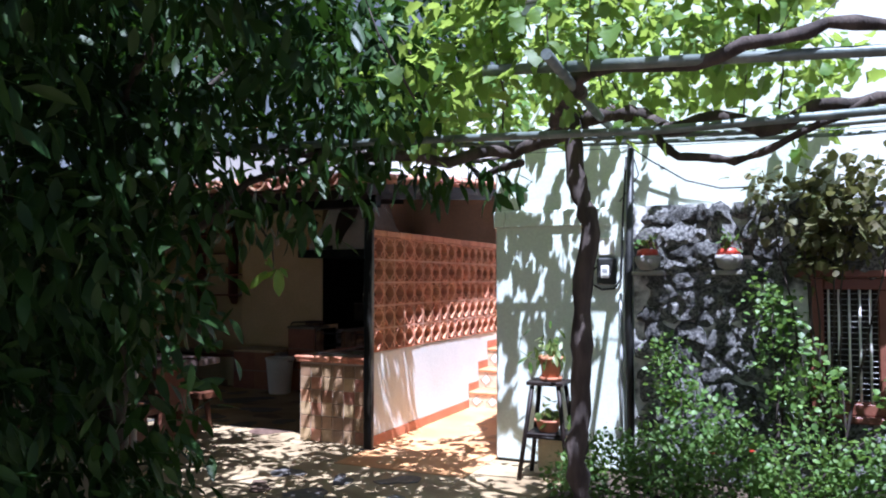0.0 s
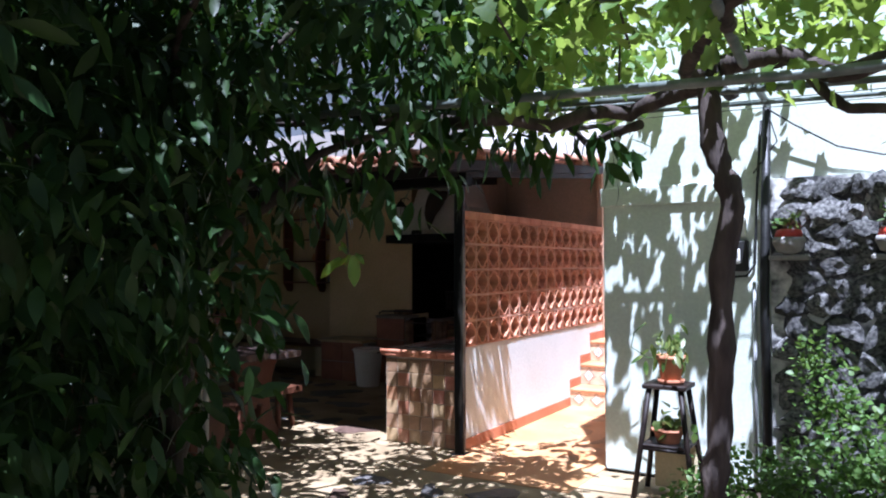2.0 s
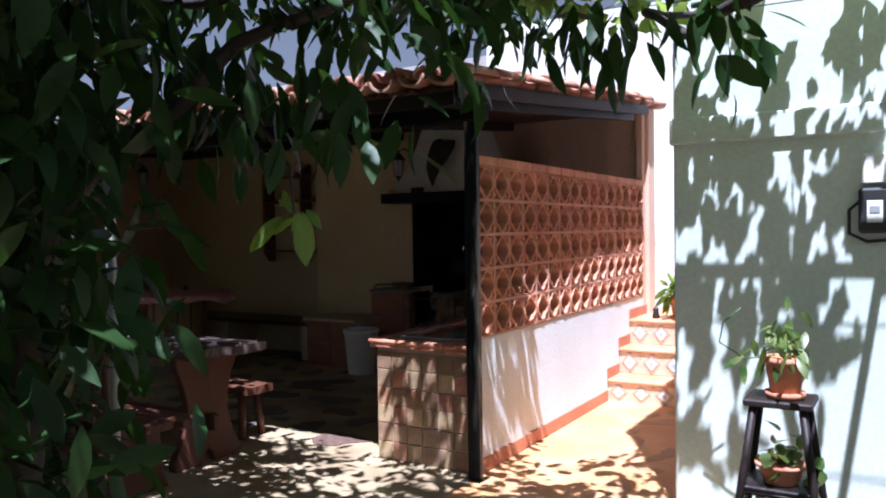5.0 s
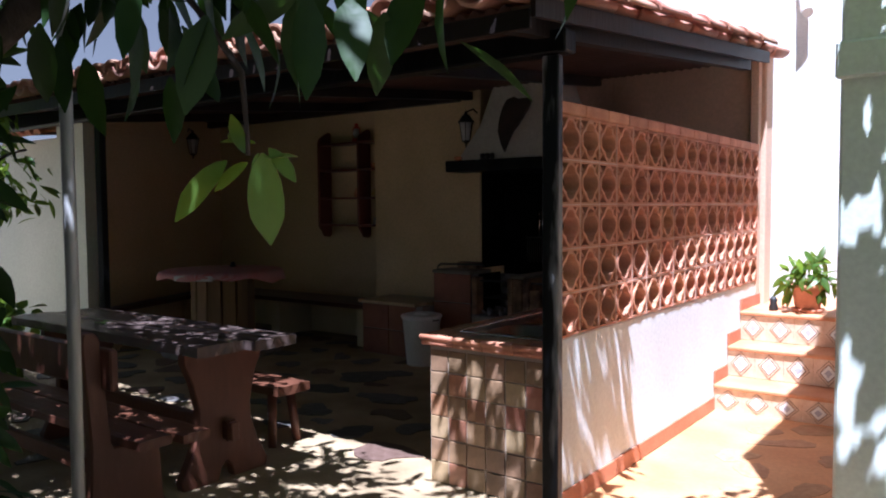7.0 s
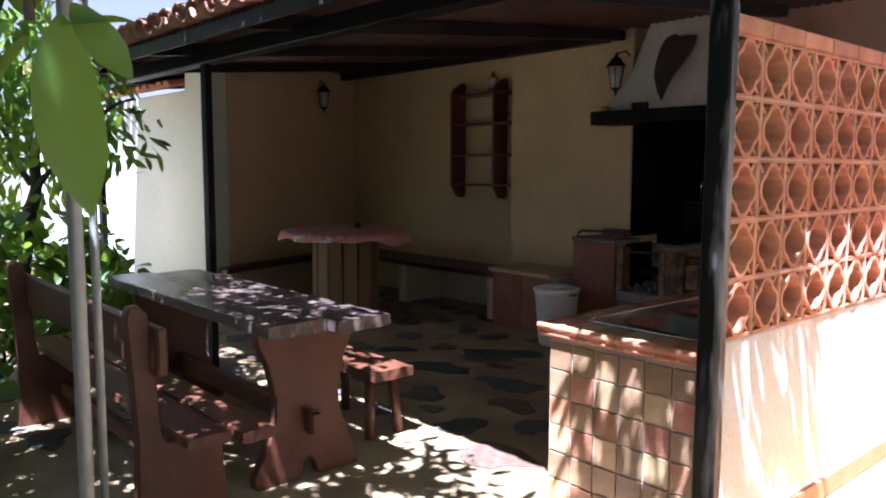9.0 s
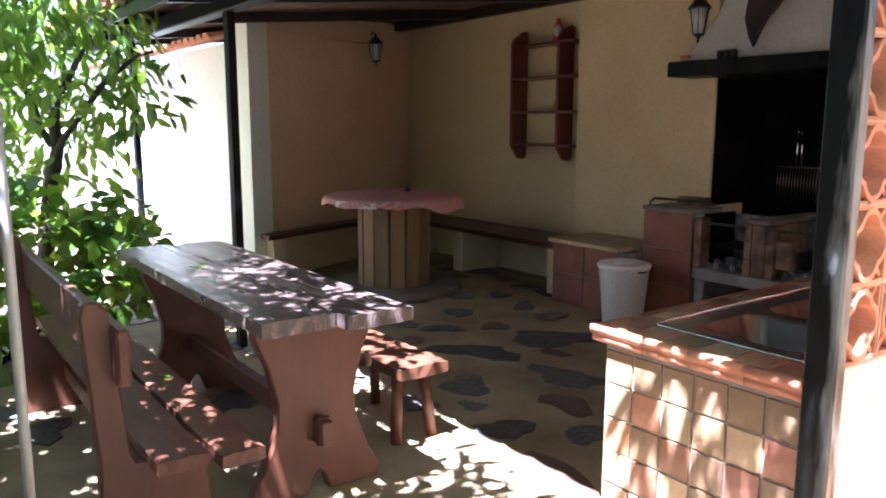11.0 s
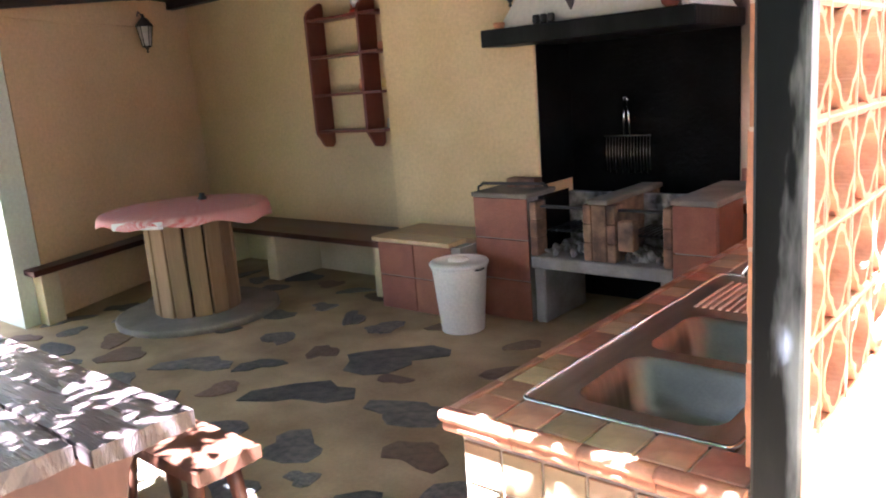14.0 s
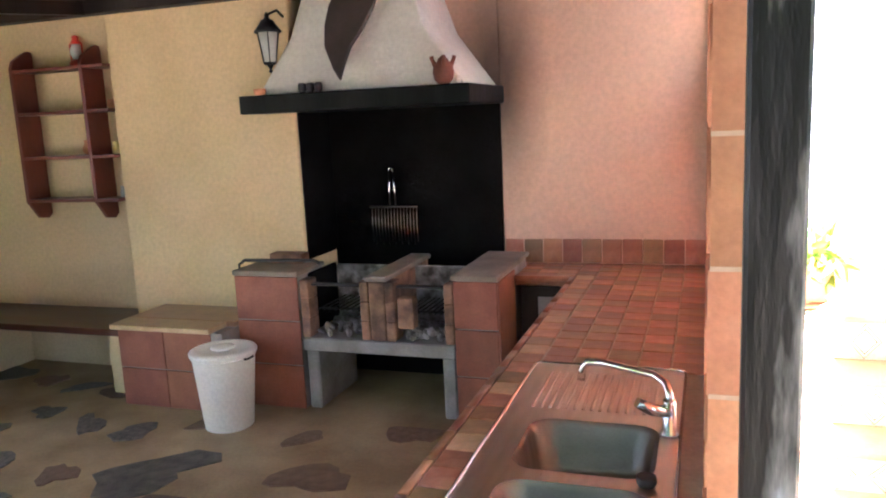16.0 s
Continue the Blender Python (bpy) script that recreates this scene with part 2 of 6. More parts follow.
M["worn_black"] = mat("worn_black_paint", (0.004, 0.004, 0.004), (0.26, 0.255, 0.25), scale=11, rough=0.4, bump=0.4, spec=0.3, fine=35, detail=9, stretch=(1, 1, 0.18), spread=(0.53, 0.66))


def smoke_stain(m, centre, radii):
    """Soot smudged on the render, fading out with a ragged edge."""
    nt = m.node_tree
    n, l = nt.nodes, nt.links
    base = n["Principled BSDF"].inputs["Base Color"]
    src = base.links[0].from_socket
    tc = n.new("ShaderNodeTexCoord")
    mp = n.new("ShaderNodeMapping")
    mp.vector_type = "TEXTURE"
    mp.inputs["Location"].default_value = centre
    mp.inputs["Scale"].default_value = radii
    l.new(tc.outputs["Object"], mp.inputs[0])
    ns = n.new("ShaderNodeTexNoise")
    ns.inputs["Scale"].default_value = 1.6
    l.new(mp.outputs[0], ns.inputs["Vector"])
    add = n.new("ShaderNodeMix")
    add.data_type = "VECTOR"
    add.inputs[0].default_value = 0.25
    l.new(mp.outputs[0], add.inputs[4])
    l.new(ns.outputs["Color"], add.inputs[5])
    gr = n.new("ShaderNodeTexGradient")
    gr.gradient_type = "SPHERICAL"
    l.new(add.outputs[1], gr.inputs[0])
    mr = n.new("ShaderNodeMapRange")
    mr.inputs["From Max"].default_value = 0.75
    mr.inputs["To Max"].default_value = 0.85
    l.new(gr.outputs[1], mr.inputs[0])
    mix = n.new("ShaderNodeMix")
    mix.data_type = "RGBA"
    l.new(mr.outputs[0], mix.inputs[0])
    l.new(src, mix.inputs[6])
    mix.inputs[7].default_value = (0.05, 0.04, 0.035, 1)
    l.new(mix.outputs[2], base)


smoke_stain(M["salmon"], (-4.02, 9.84, 2.02), (0.27, 0.3, 0.66))


# ---- mesh helpers ----
def box(x0, y0, z0, x1, y1, z1, bevel=0.004, bm=None):
    bm2 = bmesh.new()
    bmesh.ops.create_cube(bm2, size=1)
    for v in bm2.verts:
        v.co = Vector(((x0 + x1) / 2 + v.co.x * (x1 - x0), (y0 + y1) / 2 + v.co.y * (y1 - y0), (z0 + z1) / 2 + v.co.z * (z1 - z0)))
    if bevel:
        bmesh.ops.bevel(bm2, geom=bm2.edges[:], offset=bevel, segments=1, affect="EDGES", profile=0.5)
    return join(bm, bm2)


def join(bm, other):
    if bm is None:
        return other
    me = bpy.data.meshes.new("tmp")
    other.to_mesh(me)
    other.free()
    bm.from_mesh(me)
    bpy.data.meshes.remove(me)
    return bm


def tube(points, radii, sides=10, bm=None, cap=True):
    """A round bar along points, with a radius at each."""
    pts = [Vector(p) for p in points]
    if not hasattr(radii, "__len__"):
        radii = [radii] * len(pts)
    bm = bm or bmesh.new()
    rings, side = [], None
    for i, p in enumerate(pts):
        d = (pts[min(i + 1, len(pts) - 1)] - pts[max(i - 1, 0)]).normalized()
        if side is None:
            side = d.orthogonal().normalized()
        side = (side - d * side.dot(d)).normalized()
        up = d.cross(side)
        rings.append([bm.verts.new(p + radii[i] * (math.cos(a) * side + math.sin(a) * up)) for a in (2 * math.pi * k / sides for k in range(sides))])
    for a, b in zip(rings, rings[1:]):
        for k in range(sides):
            f = bm.faces.new((a[k], a[(k + 1) % sides], b[(k + 1) % sides], b[k]))
            f.smooth = True
    if cap:
        bm.faces.new(rings[0][::-1])
        bm.faces.new(rings[-1])
    return bm


def lathe(profile, sides=28, bm=None, centre=(0, 0, 0)):
    """A turned shape from (radius, height) pairs."""
    bm = bm or bmesh.new()
    c = Vector(centre)
    rings = []
    for r, z in profile:
        rings.append([bm.verts.new(c + Vector((r * math.cos(2 * math.pi * k / sides), r * math.sin(2 * math.pi * k / sides), z))) for k in range(sides)])
    for a, b in zip(rings, rings[1:]):
        for k in range(sides):
            bm.faces.new((a[k], a[(k + 1) % sides], b[(k + 1) % sides], b[k])).smooth = True
    bm.faces.new(rings[0][::-1])
    bm.faces.new(rings[-1])
    return bm


def prism(outline, depth, axis="y", at=0.0, bevel=0.0, bm=None):
    """A flat outline of (u, v) pairs given depth along an axis."""
    b2 = bmesh.new()
    place = {"y": lambda u, v, w: (u, w, v), "x": lambda u, v, w: (w, u, v), "z": lambda u, v, w: (u, v, w)}[axis]
    lo = [b2.verts.new(place(u, v, at)) for u, v in outline]
    hi = [b2.verts.new(place(u, v, at + depth)) for u, v in outline]
    b2.faces.new(lo)
    b2.faces.new(hi[::-1])
    for i in range(len(lo)):
        j = (i + 1) % len(lo)
        b2.faces.new((lo[j], lo[i], hi[i], hi[j]))
    bmesh.ops.recalc_face_normals(b2, faces=b2.faces[:])
    if bevel:
        bmesh.ops.bevel(b2, geom=b2.edges[:], offset=bevel, segments=1, affect="EDGES", profile=0.5)
    return join(bm, b2)


def mesh_of(bm, name, material, smooth=False):
    me = bpy.data.meshes.new(name)
    bm.to_mesh(me)
    bm.free()
    for one in material if isinstance(material, (list, tuple)) else (material,):
        me.materials.append(one)
    if smooth:
        me.shade_smooth()
    return me


def part(name, bm, material, parent=None, label="", smooth=False):
    ob = new(name, mesh_of(bm, name, material, smooth) if isinstance(bm, bmesh.types.BMesh) else bm)
    if parent is not None:
        ob.parent = parent
        ob.matrix_parent_inverse = parent.matrix_basis.inverted()
    if label:
        ob["label"] = label
    return ob


def thing(name, at, label, category, group="", kind=""):
    ob = new(name)
    ob.empty_display_size = 0.1
    ob.matrix_basis = Matrix.Translation(at)
    return tagged(ob, label, category, group, kind)


def structure(name, bm, material, label=""):
    return tagged(part(name, bm, material), label, "", "", "structure")


def leaves(places, normals, heads, sizes, shape="long", seed=0):
    """One mesh of many leaves: each a small folded blade."""
    rng = np.random.default_rng(seed)
    if shape == "long":
        prof = [(0.0, 0.04), (0.25, 0.30), (0.5, 0.36), (0.78, 0.24), (1.0, 0.02)]
    elif shape == "broad":
        prof = [(0.0, 0.03), (0.12, 0.20), (0.3, 0.31), (0.5, 0.35), (0.7, 0.32), (0.86, 0.18), (1.0, 0.02)]
    elif shape == "round":
        prof = [(0.0, 0.15), (0.2, 0.75), (0.5, 0.9), (0.8, 0.5), (1.0, 0.03)]
    else:
        prof = [(0.0, 0.1), (-0.12, 0.75), (0.18, 0.72), (0.3, 1.0), (0.55, 0.6), (0.72, 0.62), (1.0, 0.03)]
    n = len(places)
    P = np.array(places, float)
    H = np.array(heads, float)
    H /= np.linalg.norm(H, axis=1, keepdims=True) + 1e-9
    N = np.array(normals, float)
    S = np.cross(H, N)
    S /= np.linalg.norm(S, axis=1, keepdims=True) + 1e-9
    N = np.cross(S, H)
    L = np.array(sizes, float)[:, None]
    wide = 0.5 * rng.uniform(0.8, 1.15, (n, 1))
    curl = rng.uniform(0.05, 0.35, (n, 1))
    cols = []
    for u, w in prof:
        mid = P + H * L * u - N * L * curl * u * u
        cols += [mid - S * L * wide * w + N * L * 0.10 * w, mid, mid + S * L * wide * w + N * L * 0.10 * w]
    k = len(cols)
    verts = np.stack(cols, 1).reshape(-1, 3)
    base = []
    for i in range(len(prof) - 1):
        a = 3 * i
        base += [(a, a + 1, a + 4, a + 3), (a + 1, a + 2, a + 5, a + 4)]
    base = np.array(base)
    faces = (base[None] + (np.arange(n) * k)[:, None, None]).reshape(-1, 4)
    me = bpy.data.meshes.new("leaves")
    me.vertices.add(len(verts))
    me.vertices.foreach_set("co", verts.ravel())
    me.loops.add(faces.size)
    me.loops.foreach_set("vertex_index", faces.ravel().astype(np.int32))
    me.polygons.add(len(faces))
    me.polygons.foreach_set("loop_start", np.arange(0, faces.size, 4, dtype=np.int32))
    me.polygons.foreach_set("use_smooth", np.ones(len(faces), dtype=bool))
    me.update(calc_edges=True)
    return me


def leaf_cloud(n, clumps, size, shape, seed, droop=0.6, spread=0.16):
    """Leaves gathered on twigs round the clumps (x, y, z, reach)."""
    rng = np.random.default_rng(seed)
    C = np.array(clumps, float)
    w = C[:, 3] ** 2
    pick = rng.choice(len(C), n // 6 + 1, p=w / w.sum())
    d = rng.normal(size=(len(pick), 3))
    d /= np.linalg.norm(d, axis=1, keepdims=True)
    tips = C[pick, :3] + d * C[pick, 3:4] * rng.uniform(0.35, 1.0, (len(pick), 1)) ** 0.6
    tw = np.repeat(np.arange(len(pick)), 6)[:n]
    out = d[tw] * 0.6 + rng.normal(size=(n, 3)) * 0.75
    out[:, 2] -= droop
    P = tips[tw] + rng.normal(size=(n, 3)) * spread * 0.5
    N = rng.normal(size=(n, 3)) * 0.5 + np.array([0, 0, 1.0])
    return P, N, out, rng.uniform(size[0], size[1], n)

# ================= the setting =================
rnd = random.Random(7)
LX0, LX1 = -2.82, -2.76          # lattice wall, inner and outer face
LY0, LY1 = 6.40, 9.75
BACK = 9.84                      # back wall by the counter

structure("ground", box(-150, -150, -0.30, 150, 150, -0.02, 0), M["soil"], "dark garden soil round the house")
structure("floor", box(-10.6, 3.0, -0.2, -1.62, 10.4, 0.0, 0), M["ochre"], "ochre concrete patio floor set with irregular slate")
structure("path", box(-2.745, 5.75, -0.1, -1.605, 8.74, 0.004, 0), M["orange_floor"], "sunlit orange concrete path to the steps")
structure("garden_path", box(-1.62, -3.5, -0.2, -0.9, 6.4, 0.0, 0), M["ochre"], "ochre concrete garden path")

# walls of the covered patio
structure("wall_back_left", box(-9.75, 9.58, 0, -6.62, 9.82, 2.70, 0), M["beige"], "beige rendered back wall of the patio")
structure("wall_chimney", box(-6.62, 9.42, 0, -5.24, 10.05, 2.70, 0.01), M["ochre_wall"], "ochre yellow rendered chimney breast")
structure("wall_fire", box(-5.24, BACK, 0, -4.05, 10.05, 1.80, 0), M["soot"], "soot-blackened wall behind the barbecue")
structure("wall_above_fire", box(-5.24, BACK, 1.80, -4.05, 10.05, 2.70, 0), M["salmon"], "rendered wall behind the hood, coloured salmon for the light on it")
structure("wall_back_right", box(-4.05, BACK, 0, -2.72, 10.05, 2.72, 0.01), M["salmon"], "rendered wall above the tiled counter, coloured salmon for the light on it")
structure("wall_left", prism([(-8.54, 7.42), (-9.50, 9.64), (-9.76, 9.64), (-9.0, 7.42)], 2.55, "z", 0.0), M["peach"], "peach rendered side wall of the patio")
structure("wall_left_end", prism([(-8.48, 7.20), (-8.54, 7.415), (-9.0, 7.415), (-9.0, 7.20)], 2.42, "z", 0.0), M["green_white"], "pale rendered wall end")
structure("wall_garden", box(-15.0, 7.22, 0, -9.004, 7.45, 2.2, 0.01), M["green_white"], "sunlit pale green garden wall")
structure("wall_low", box(LX0, LY0, 0, LX1, LY1, 0.83, 0.008), M["white"], "white rendered low wall under the clay lattice")
structure("wall_lattice_end", box(LX0, LY1 + 0.003, 0, LX1 + 0.004, BACK - 0.003, 2.66, 0.004), M["salmon"], "salmon rendered end pier of the lattice")

# the white house beyond the path, with a window
WX0, WX1, WZ0, WZ1 = 0.78, 1.75, 0.55, 1.50
structure("wall_house_front", box(-1.60, 6.45, 0, WX0, 6.72, 3.8, 0.012), M["green_white"], "white house wall dappled with vine shade")
structure("wall_house_right", box(WX1, 6.45, 0, 5.0, 6.72, 3.8, 0), M["white"], "white house wall")
structure("wall_house_below_window", box(WX0, 6.45, 0, WX1, 6.72, WZ0, 0), M["white"])
structure("wall_house_above_window", box(WX0, 6.45, WZ1, WX1, 6.72, 3.8, 0), M["white"])
structure("wall_house_side", box(-1.60, 6.722, 0, -1.35, 10.6, 3.8, 0), M["white"], "white side wall beside the steps")
structure("wall_house_back", box(-4.9, 10.6, 0, -1.35, 10.85, 3.9, 0), M["white"], "white house wall behind the landing")
structure("wall_house_room", box(0.2, 7.6, 0, 2.6, 7.7, 3.8, 0), M["beige"])
structure("house_roof", box(-1.59, 6.40, 3.8, 5.0, 10.9, 3.95, 0.01), M["grey_wall"])
structure("trim_band", box(-1.615, 6.425, 1.92, -0.62, 6.4495, 2.06, 0.01), M["green_white"], "plaster band across the house wall")
structure("wall_neighbour", box(-13.0, 12.6, 0, -4.9, 12.9, 4.1, 0), M["grey_wall"], "grey neighbouring wall above the tiled roof")
# Unseen grey walls, added to close the garden and limit bounce light.
structure("wall_garden_far", box(-15.0, -3.9, 0, -14.8, 7.2, 2.1, 0), M["grey_wall"])
structure("wall_garden_behind", box(-15.0, -4.0, 0, 5.2, -3.8, 2.1, 0), M["grey_wall"])
structure("wall_garden_right", box(5.0, -3.8, 0, 5.2, 6.4, 2.1, 0), M["grey_wall"])

SY, SZ = (8.71, 9.02, 9.33), (0.19, 0.415, 0.64)
structure("baseboard", box(LX1 + 0.001, LY0, 0.004, LX1 + 0.013, SY[0] - 0.02, 0.095, 0.003), M["skirting"], "terracotta skirting tiles along the white wall")
for y0, y1, z in zip(SY, (SY[1], SY[2], 10.1), SZ):
    structure("baseboard_step", box(LX1 + 0.001, y0 - 0.018, z + 0.001, LX1 + 0.013, y1 - 0.022, z + 0.09, 0.003), M["skirting"], "terracotta skirting tiles beside the steps")

# steps with patterned tile risers
def decor_tile():
    bm = box(-0.097, 0, 0, 0.097, 0.006, 0.17, 0.0015)
    return mesh_of(bm, "riser_tile", M["tile_pale"])


def diamond(r, y, dx=0.0):
    return prism([(dx - r * 0.95, 0.085), (dx, 0.085 - r), (dx + r * 0.95, 0.085), (dx, 0.085 + r)], 0.002, "y", y)


steps = thing("steps", (-2.18, 9.2, 0), "three terracotta steps with patterned tile risers", "steps", kind="structure")
inlay = [(decor_tile(), "riser_tile")]
for r, y, m in ((0.082, -0.0025, "slate_brown"), (0.076, -0.0045, "tile_pale"), (0.060, -0.0065, "slate_brown"), (0.052, -0.0085, "white"), (0.026, -0.0105, "blue_glaze")):
    inlay.append((mesh_of(diamond(r, y), "diamond", M[m]), "diamond"))
for i, (y, z) in enumerate(zip(SY, SZ)):
    below = SZ[i - 1] if i else 0.0
    y2 = SY[i + 1] if i < 2 else 10.58
    part("step_body", box(-2.758, y, below, -1.604, 10.58, z - 0.03, 0), M["terracotta"], steps)
    part("tread", box(-2.758, y - 0.025, z - 0.03, -1.604, y2 + (0.01 if i < 2 else 0), z, 0.008), M["tread"], steps, "worn terracotta tread")
    for k in range(6):
        x = -2.66 + 0.195 * k
        for me, nm in inlay:
            o = part(nm, me, None, steps)
            o.matrix_basis = Matrix.Translation((x - (0.012 if k == 5 else 0), y - 0.0065, below + 0.003)) @ Matrix.Diagonal((1, 1, (z - below - 0.035) / 0.17, 1))

# roof over the patio
RX0, RX1, RY0, RY1 = -10.3, -2.64, 5.95, 10.12
VERGE_END = 9.52
def roof_z(y):
    return 2.27 + 0.092 * (y - RY0)


def corrugated():
    bm = bmesh.new()
    n = int((-2.76 - RX0) / 0.018)
    rows = []
    for y in (RY0 + 0.02, RY1):
        rows.append([(bm.verts.new((RX0 + i * 0.018, y, roof_z(y) + 0.012 * math.sin(i * 0.018 * 2 * math.pi / 0.075))), bm.verts.new((RX0 + i * 0.018, y, roof_z(y) + 0.008 + 0.012 * math.sin(i * 0.018 * 2 * math.pi / 0.075)))) for i in range(n + 1)])
    for i in range(n):
        a, b = rows
        bm.faces.new((a[i][0], b[i][0], b[i + 1][0], a[i + 1][0])).smooth = True
        bm.faces.new((a[i][1], a[i + 1][1], b[i + 1][1], b[i][1])).smooth = True
        bm.faces.new((a[i][0], a[i + 1][0], a[i + 1][1], a[i][1]))
    return bm


ceiling = structure("ceiling", corrugated(), mat("brown_corrugated_sheet", (0.075, 0.035, 0.026), (0.12, 0.06, 0.045), scale=3, rough=0.7, bump=0.2), "brown corrugated sheet under the patio roof")
roof = thing("patio_roof", (-6.4, 8.0, 2.3), "low patio roof of weathered red barrel tiles on dark timber", "roof", kind="structure")
part("eave_beam", box(RX0, 6.255, 2.13, RX1 - 0.01, 6.365, 2.235, 0.008), M["black_paint"], roof, "dark eave beam")
part("fascia", box(RX0, RY0 - 0.012, 2.17, RX1, RY0 + 0.008, 2.25, 0.004), M["dark_wood"], roof)
for x in (-2.76, -4.0, -5.35, -6.7, -8.05, -9.4, -10.2):
    bm = bmesh.new()
    for dx, y, dz in ((-0.035, RY0 + 0.02, -0.10), (0.035, RY0 + 0.02, -0.10), (-0.035, RY0 + 0.02, -0.02), (0.035, RY0 + 0.02, -0.02), (-0.035, 9.40, -0.10), (0.035, 9.40, -0.10), (-0.035, 9.40, -0.02), (0.035, 9.40, -0.02)):
        bm.verts.new((x + dx, y, roof_z(y) + dz))
    bmesh.ops.convex_hull(bm, input=bm.verts[:])
    part("rafter", bm, M["dark_wood"], roof)
part("wall_plate", box(-9.7, 9.30, 2.48, -5.45, 9.40, 2.58, 0.006), M["dark_wood"], roof)
bm = bmesh.new()
for y in (RY0, VERGE_END):
    for dz in (-0.055, 0.03):
        for x in (RX1 - 0.004, RX1 + 0.02):
            bm.verts.new((x, y, roof_z(y) + dz))
bmesh.ops.convex_hull(bm, input=bm.verts[:])
bm2 = bmesh.new()
for y in (6.0, VERGE_END):
    for dz in (-0.012, 0.008):
        for x in (-2.765, RX1 - 0.006):
            bm2.verts.new((x, y, roof_z(y) + dz))
bmesh.ops.convex_hull(bm2, input=bm2.verts[:])
part("verge_soffit", bm2, M["grey_board"], roof, "grey underside of the roof edge")
part("verge_board", bm, M["dark_wood"], roof, "dark verge board")


def barrel(length, r0, r1, up=True, n=7):
    bm = bmesh.new()
    rings = []
    for y, r, t in ((0, r0, 0), (length, r1, 0.0)):
        outer = [bm.verts.new((r * math.cos(math.pi * k / n), y, (1 if up else -1) * r * 0.8 * math.sin(math.pi * k / n))) for k in range(n + 1)]
        inner = [bm.verts.new(((r - 0.013) * math.cos(math.pi * k / n), y, (1 if up else -1) * (r * 0.8 - 0.013) * math.sin(math.pi * k / n))) for k in range(n + 1)]
        rings.append((outer, inner))
    (o0, i0), (o1, i1) = rings
    for k in range(n):
        bm.faces.new((o0[k], o0[k + 1], o1[k + 1], o1[k])).smooth = True
        bm.faces.new((i0[k], i1[k], i1[k + 1], i0[k + 1])).smooth = True
        bm.faces.new((o0[k], i0[k], i0[k + 1], o0[k + 1]))
        bm.faces.new((o1[k], o1[k + 1], i1[k + 1], i1[k]))
    bm.faces.new((o0[0], o1[0], i1[0], i0[0]))
    bm.faces.new((o0[n], i0[n], i1[n], o1[n]))
    return bm


cover, pan = mesh_of(barrel(0.46, 0.085, 0.07), "roof_tile", M["roof_tile"]), mesh_of(barrel(0.46, 0.085, 0.075, False), "roof_tile", M["roof_tile"])
rest = bmesh.new()
tilt = math.degrees(math.atan(0.092))
ncol = int((RX1 - RX0) / 0.19)
for r in range(11):
    y = RY0 - 0.07 + 0.38 * r
    for c in range(ncol + 1):
        x = RX0 + 0.10 + 0.19 * c
        near = r == 0 or (c >= ncol - 1) or (r == 1 and c > ncol - 20)
        if x > -2.75 and y + 0.4 > VERGE_END + 0.1:
            continue
        for me, dx, dz in ((cover, 0.0, 0.085), (pan, 0.095, 0.10)):
            if me is pan and (c == ncol or x + dx > RX1 - 0.05):
                continue
            m = pose(x + dx + rnd.uniform(-0.008, 0.008), y + rnd.uniform(-0.012, 0.012), roof_z(y) + dz - 0.02 + rnd.uniform(-0.004, 0.006), tilt, rnd.uniform(-2, 2), rnd.uniform(-1.5, 1.5))
            if near:
                o = part("roof_tile", me, None, roof)
                o.matrix_basis = m
            elif r < 9:
                b2 = bmesh.new()
                b2.from_mesh(me)
                b2.transform(m)
                join(rest, b2)
tagged(part("roof_tiles", rest, M["roof_tile"], roof), kind="stuff")

# coping of barrel tiles on the garden wall
coping = thing("wall_coping", (-12, 7.3, 2.2), "row of red barrel tiles along the garden wall", "coping", kind="structure")
for c in range(30):
    o = part("roof_tile", cover, None, coping)
    o.matrix_basis = pose(-9.1 - 0.19 * c, 7.05, 2.22, 12, 0, 0)

def post(name, x, y, top, label, paint="black_paint"):
    t = thing(name, (x, y, 0), label, "post")
    part("shaft", box(x - 0.041, y - 0.025, 0.006, x + 0.041, y + 0.025, top, 0.006), M[paint], t)
    part("foot_plate", box(x - 0.06, y - 0.06, 0.0, x + 0.06, y + 0.06, 0.006, 0.001), M["black_iron"], t)
    return t


post("roof_post", -2.741, 6.31, 2.129, "black painted timber roof post by the sink, paint worn pale", "worn_black")
post("roof_post", -6.55, 6.30, 2.129, "black painted timber roof post behind the table")
post("roof_post", -8.80, 6.30, 2.129, "black painted timber roof post among the leaves")

# ---- clay lattice ----
lattice = thing("lattice", (LX1, 8.0, 0.83), "red clay lattice blocks in a five-row screen", "lattice", kind="structure")
PITCH, BH = (LY1 - LY0) / 16, 0.21


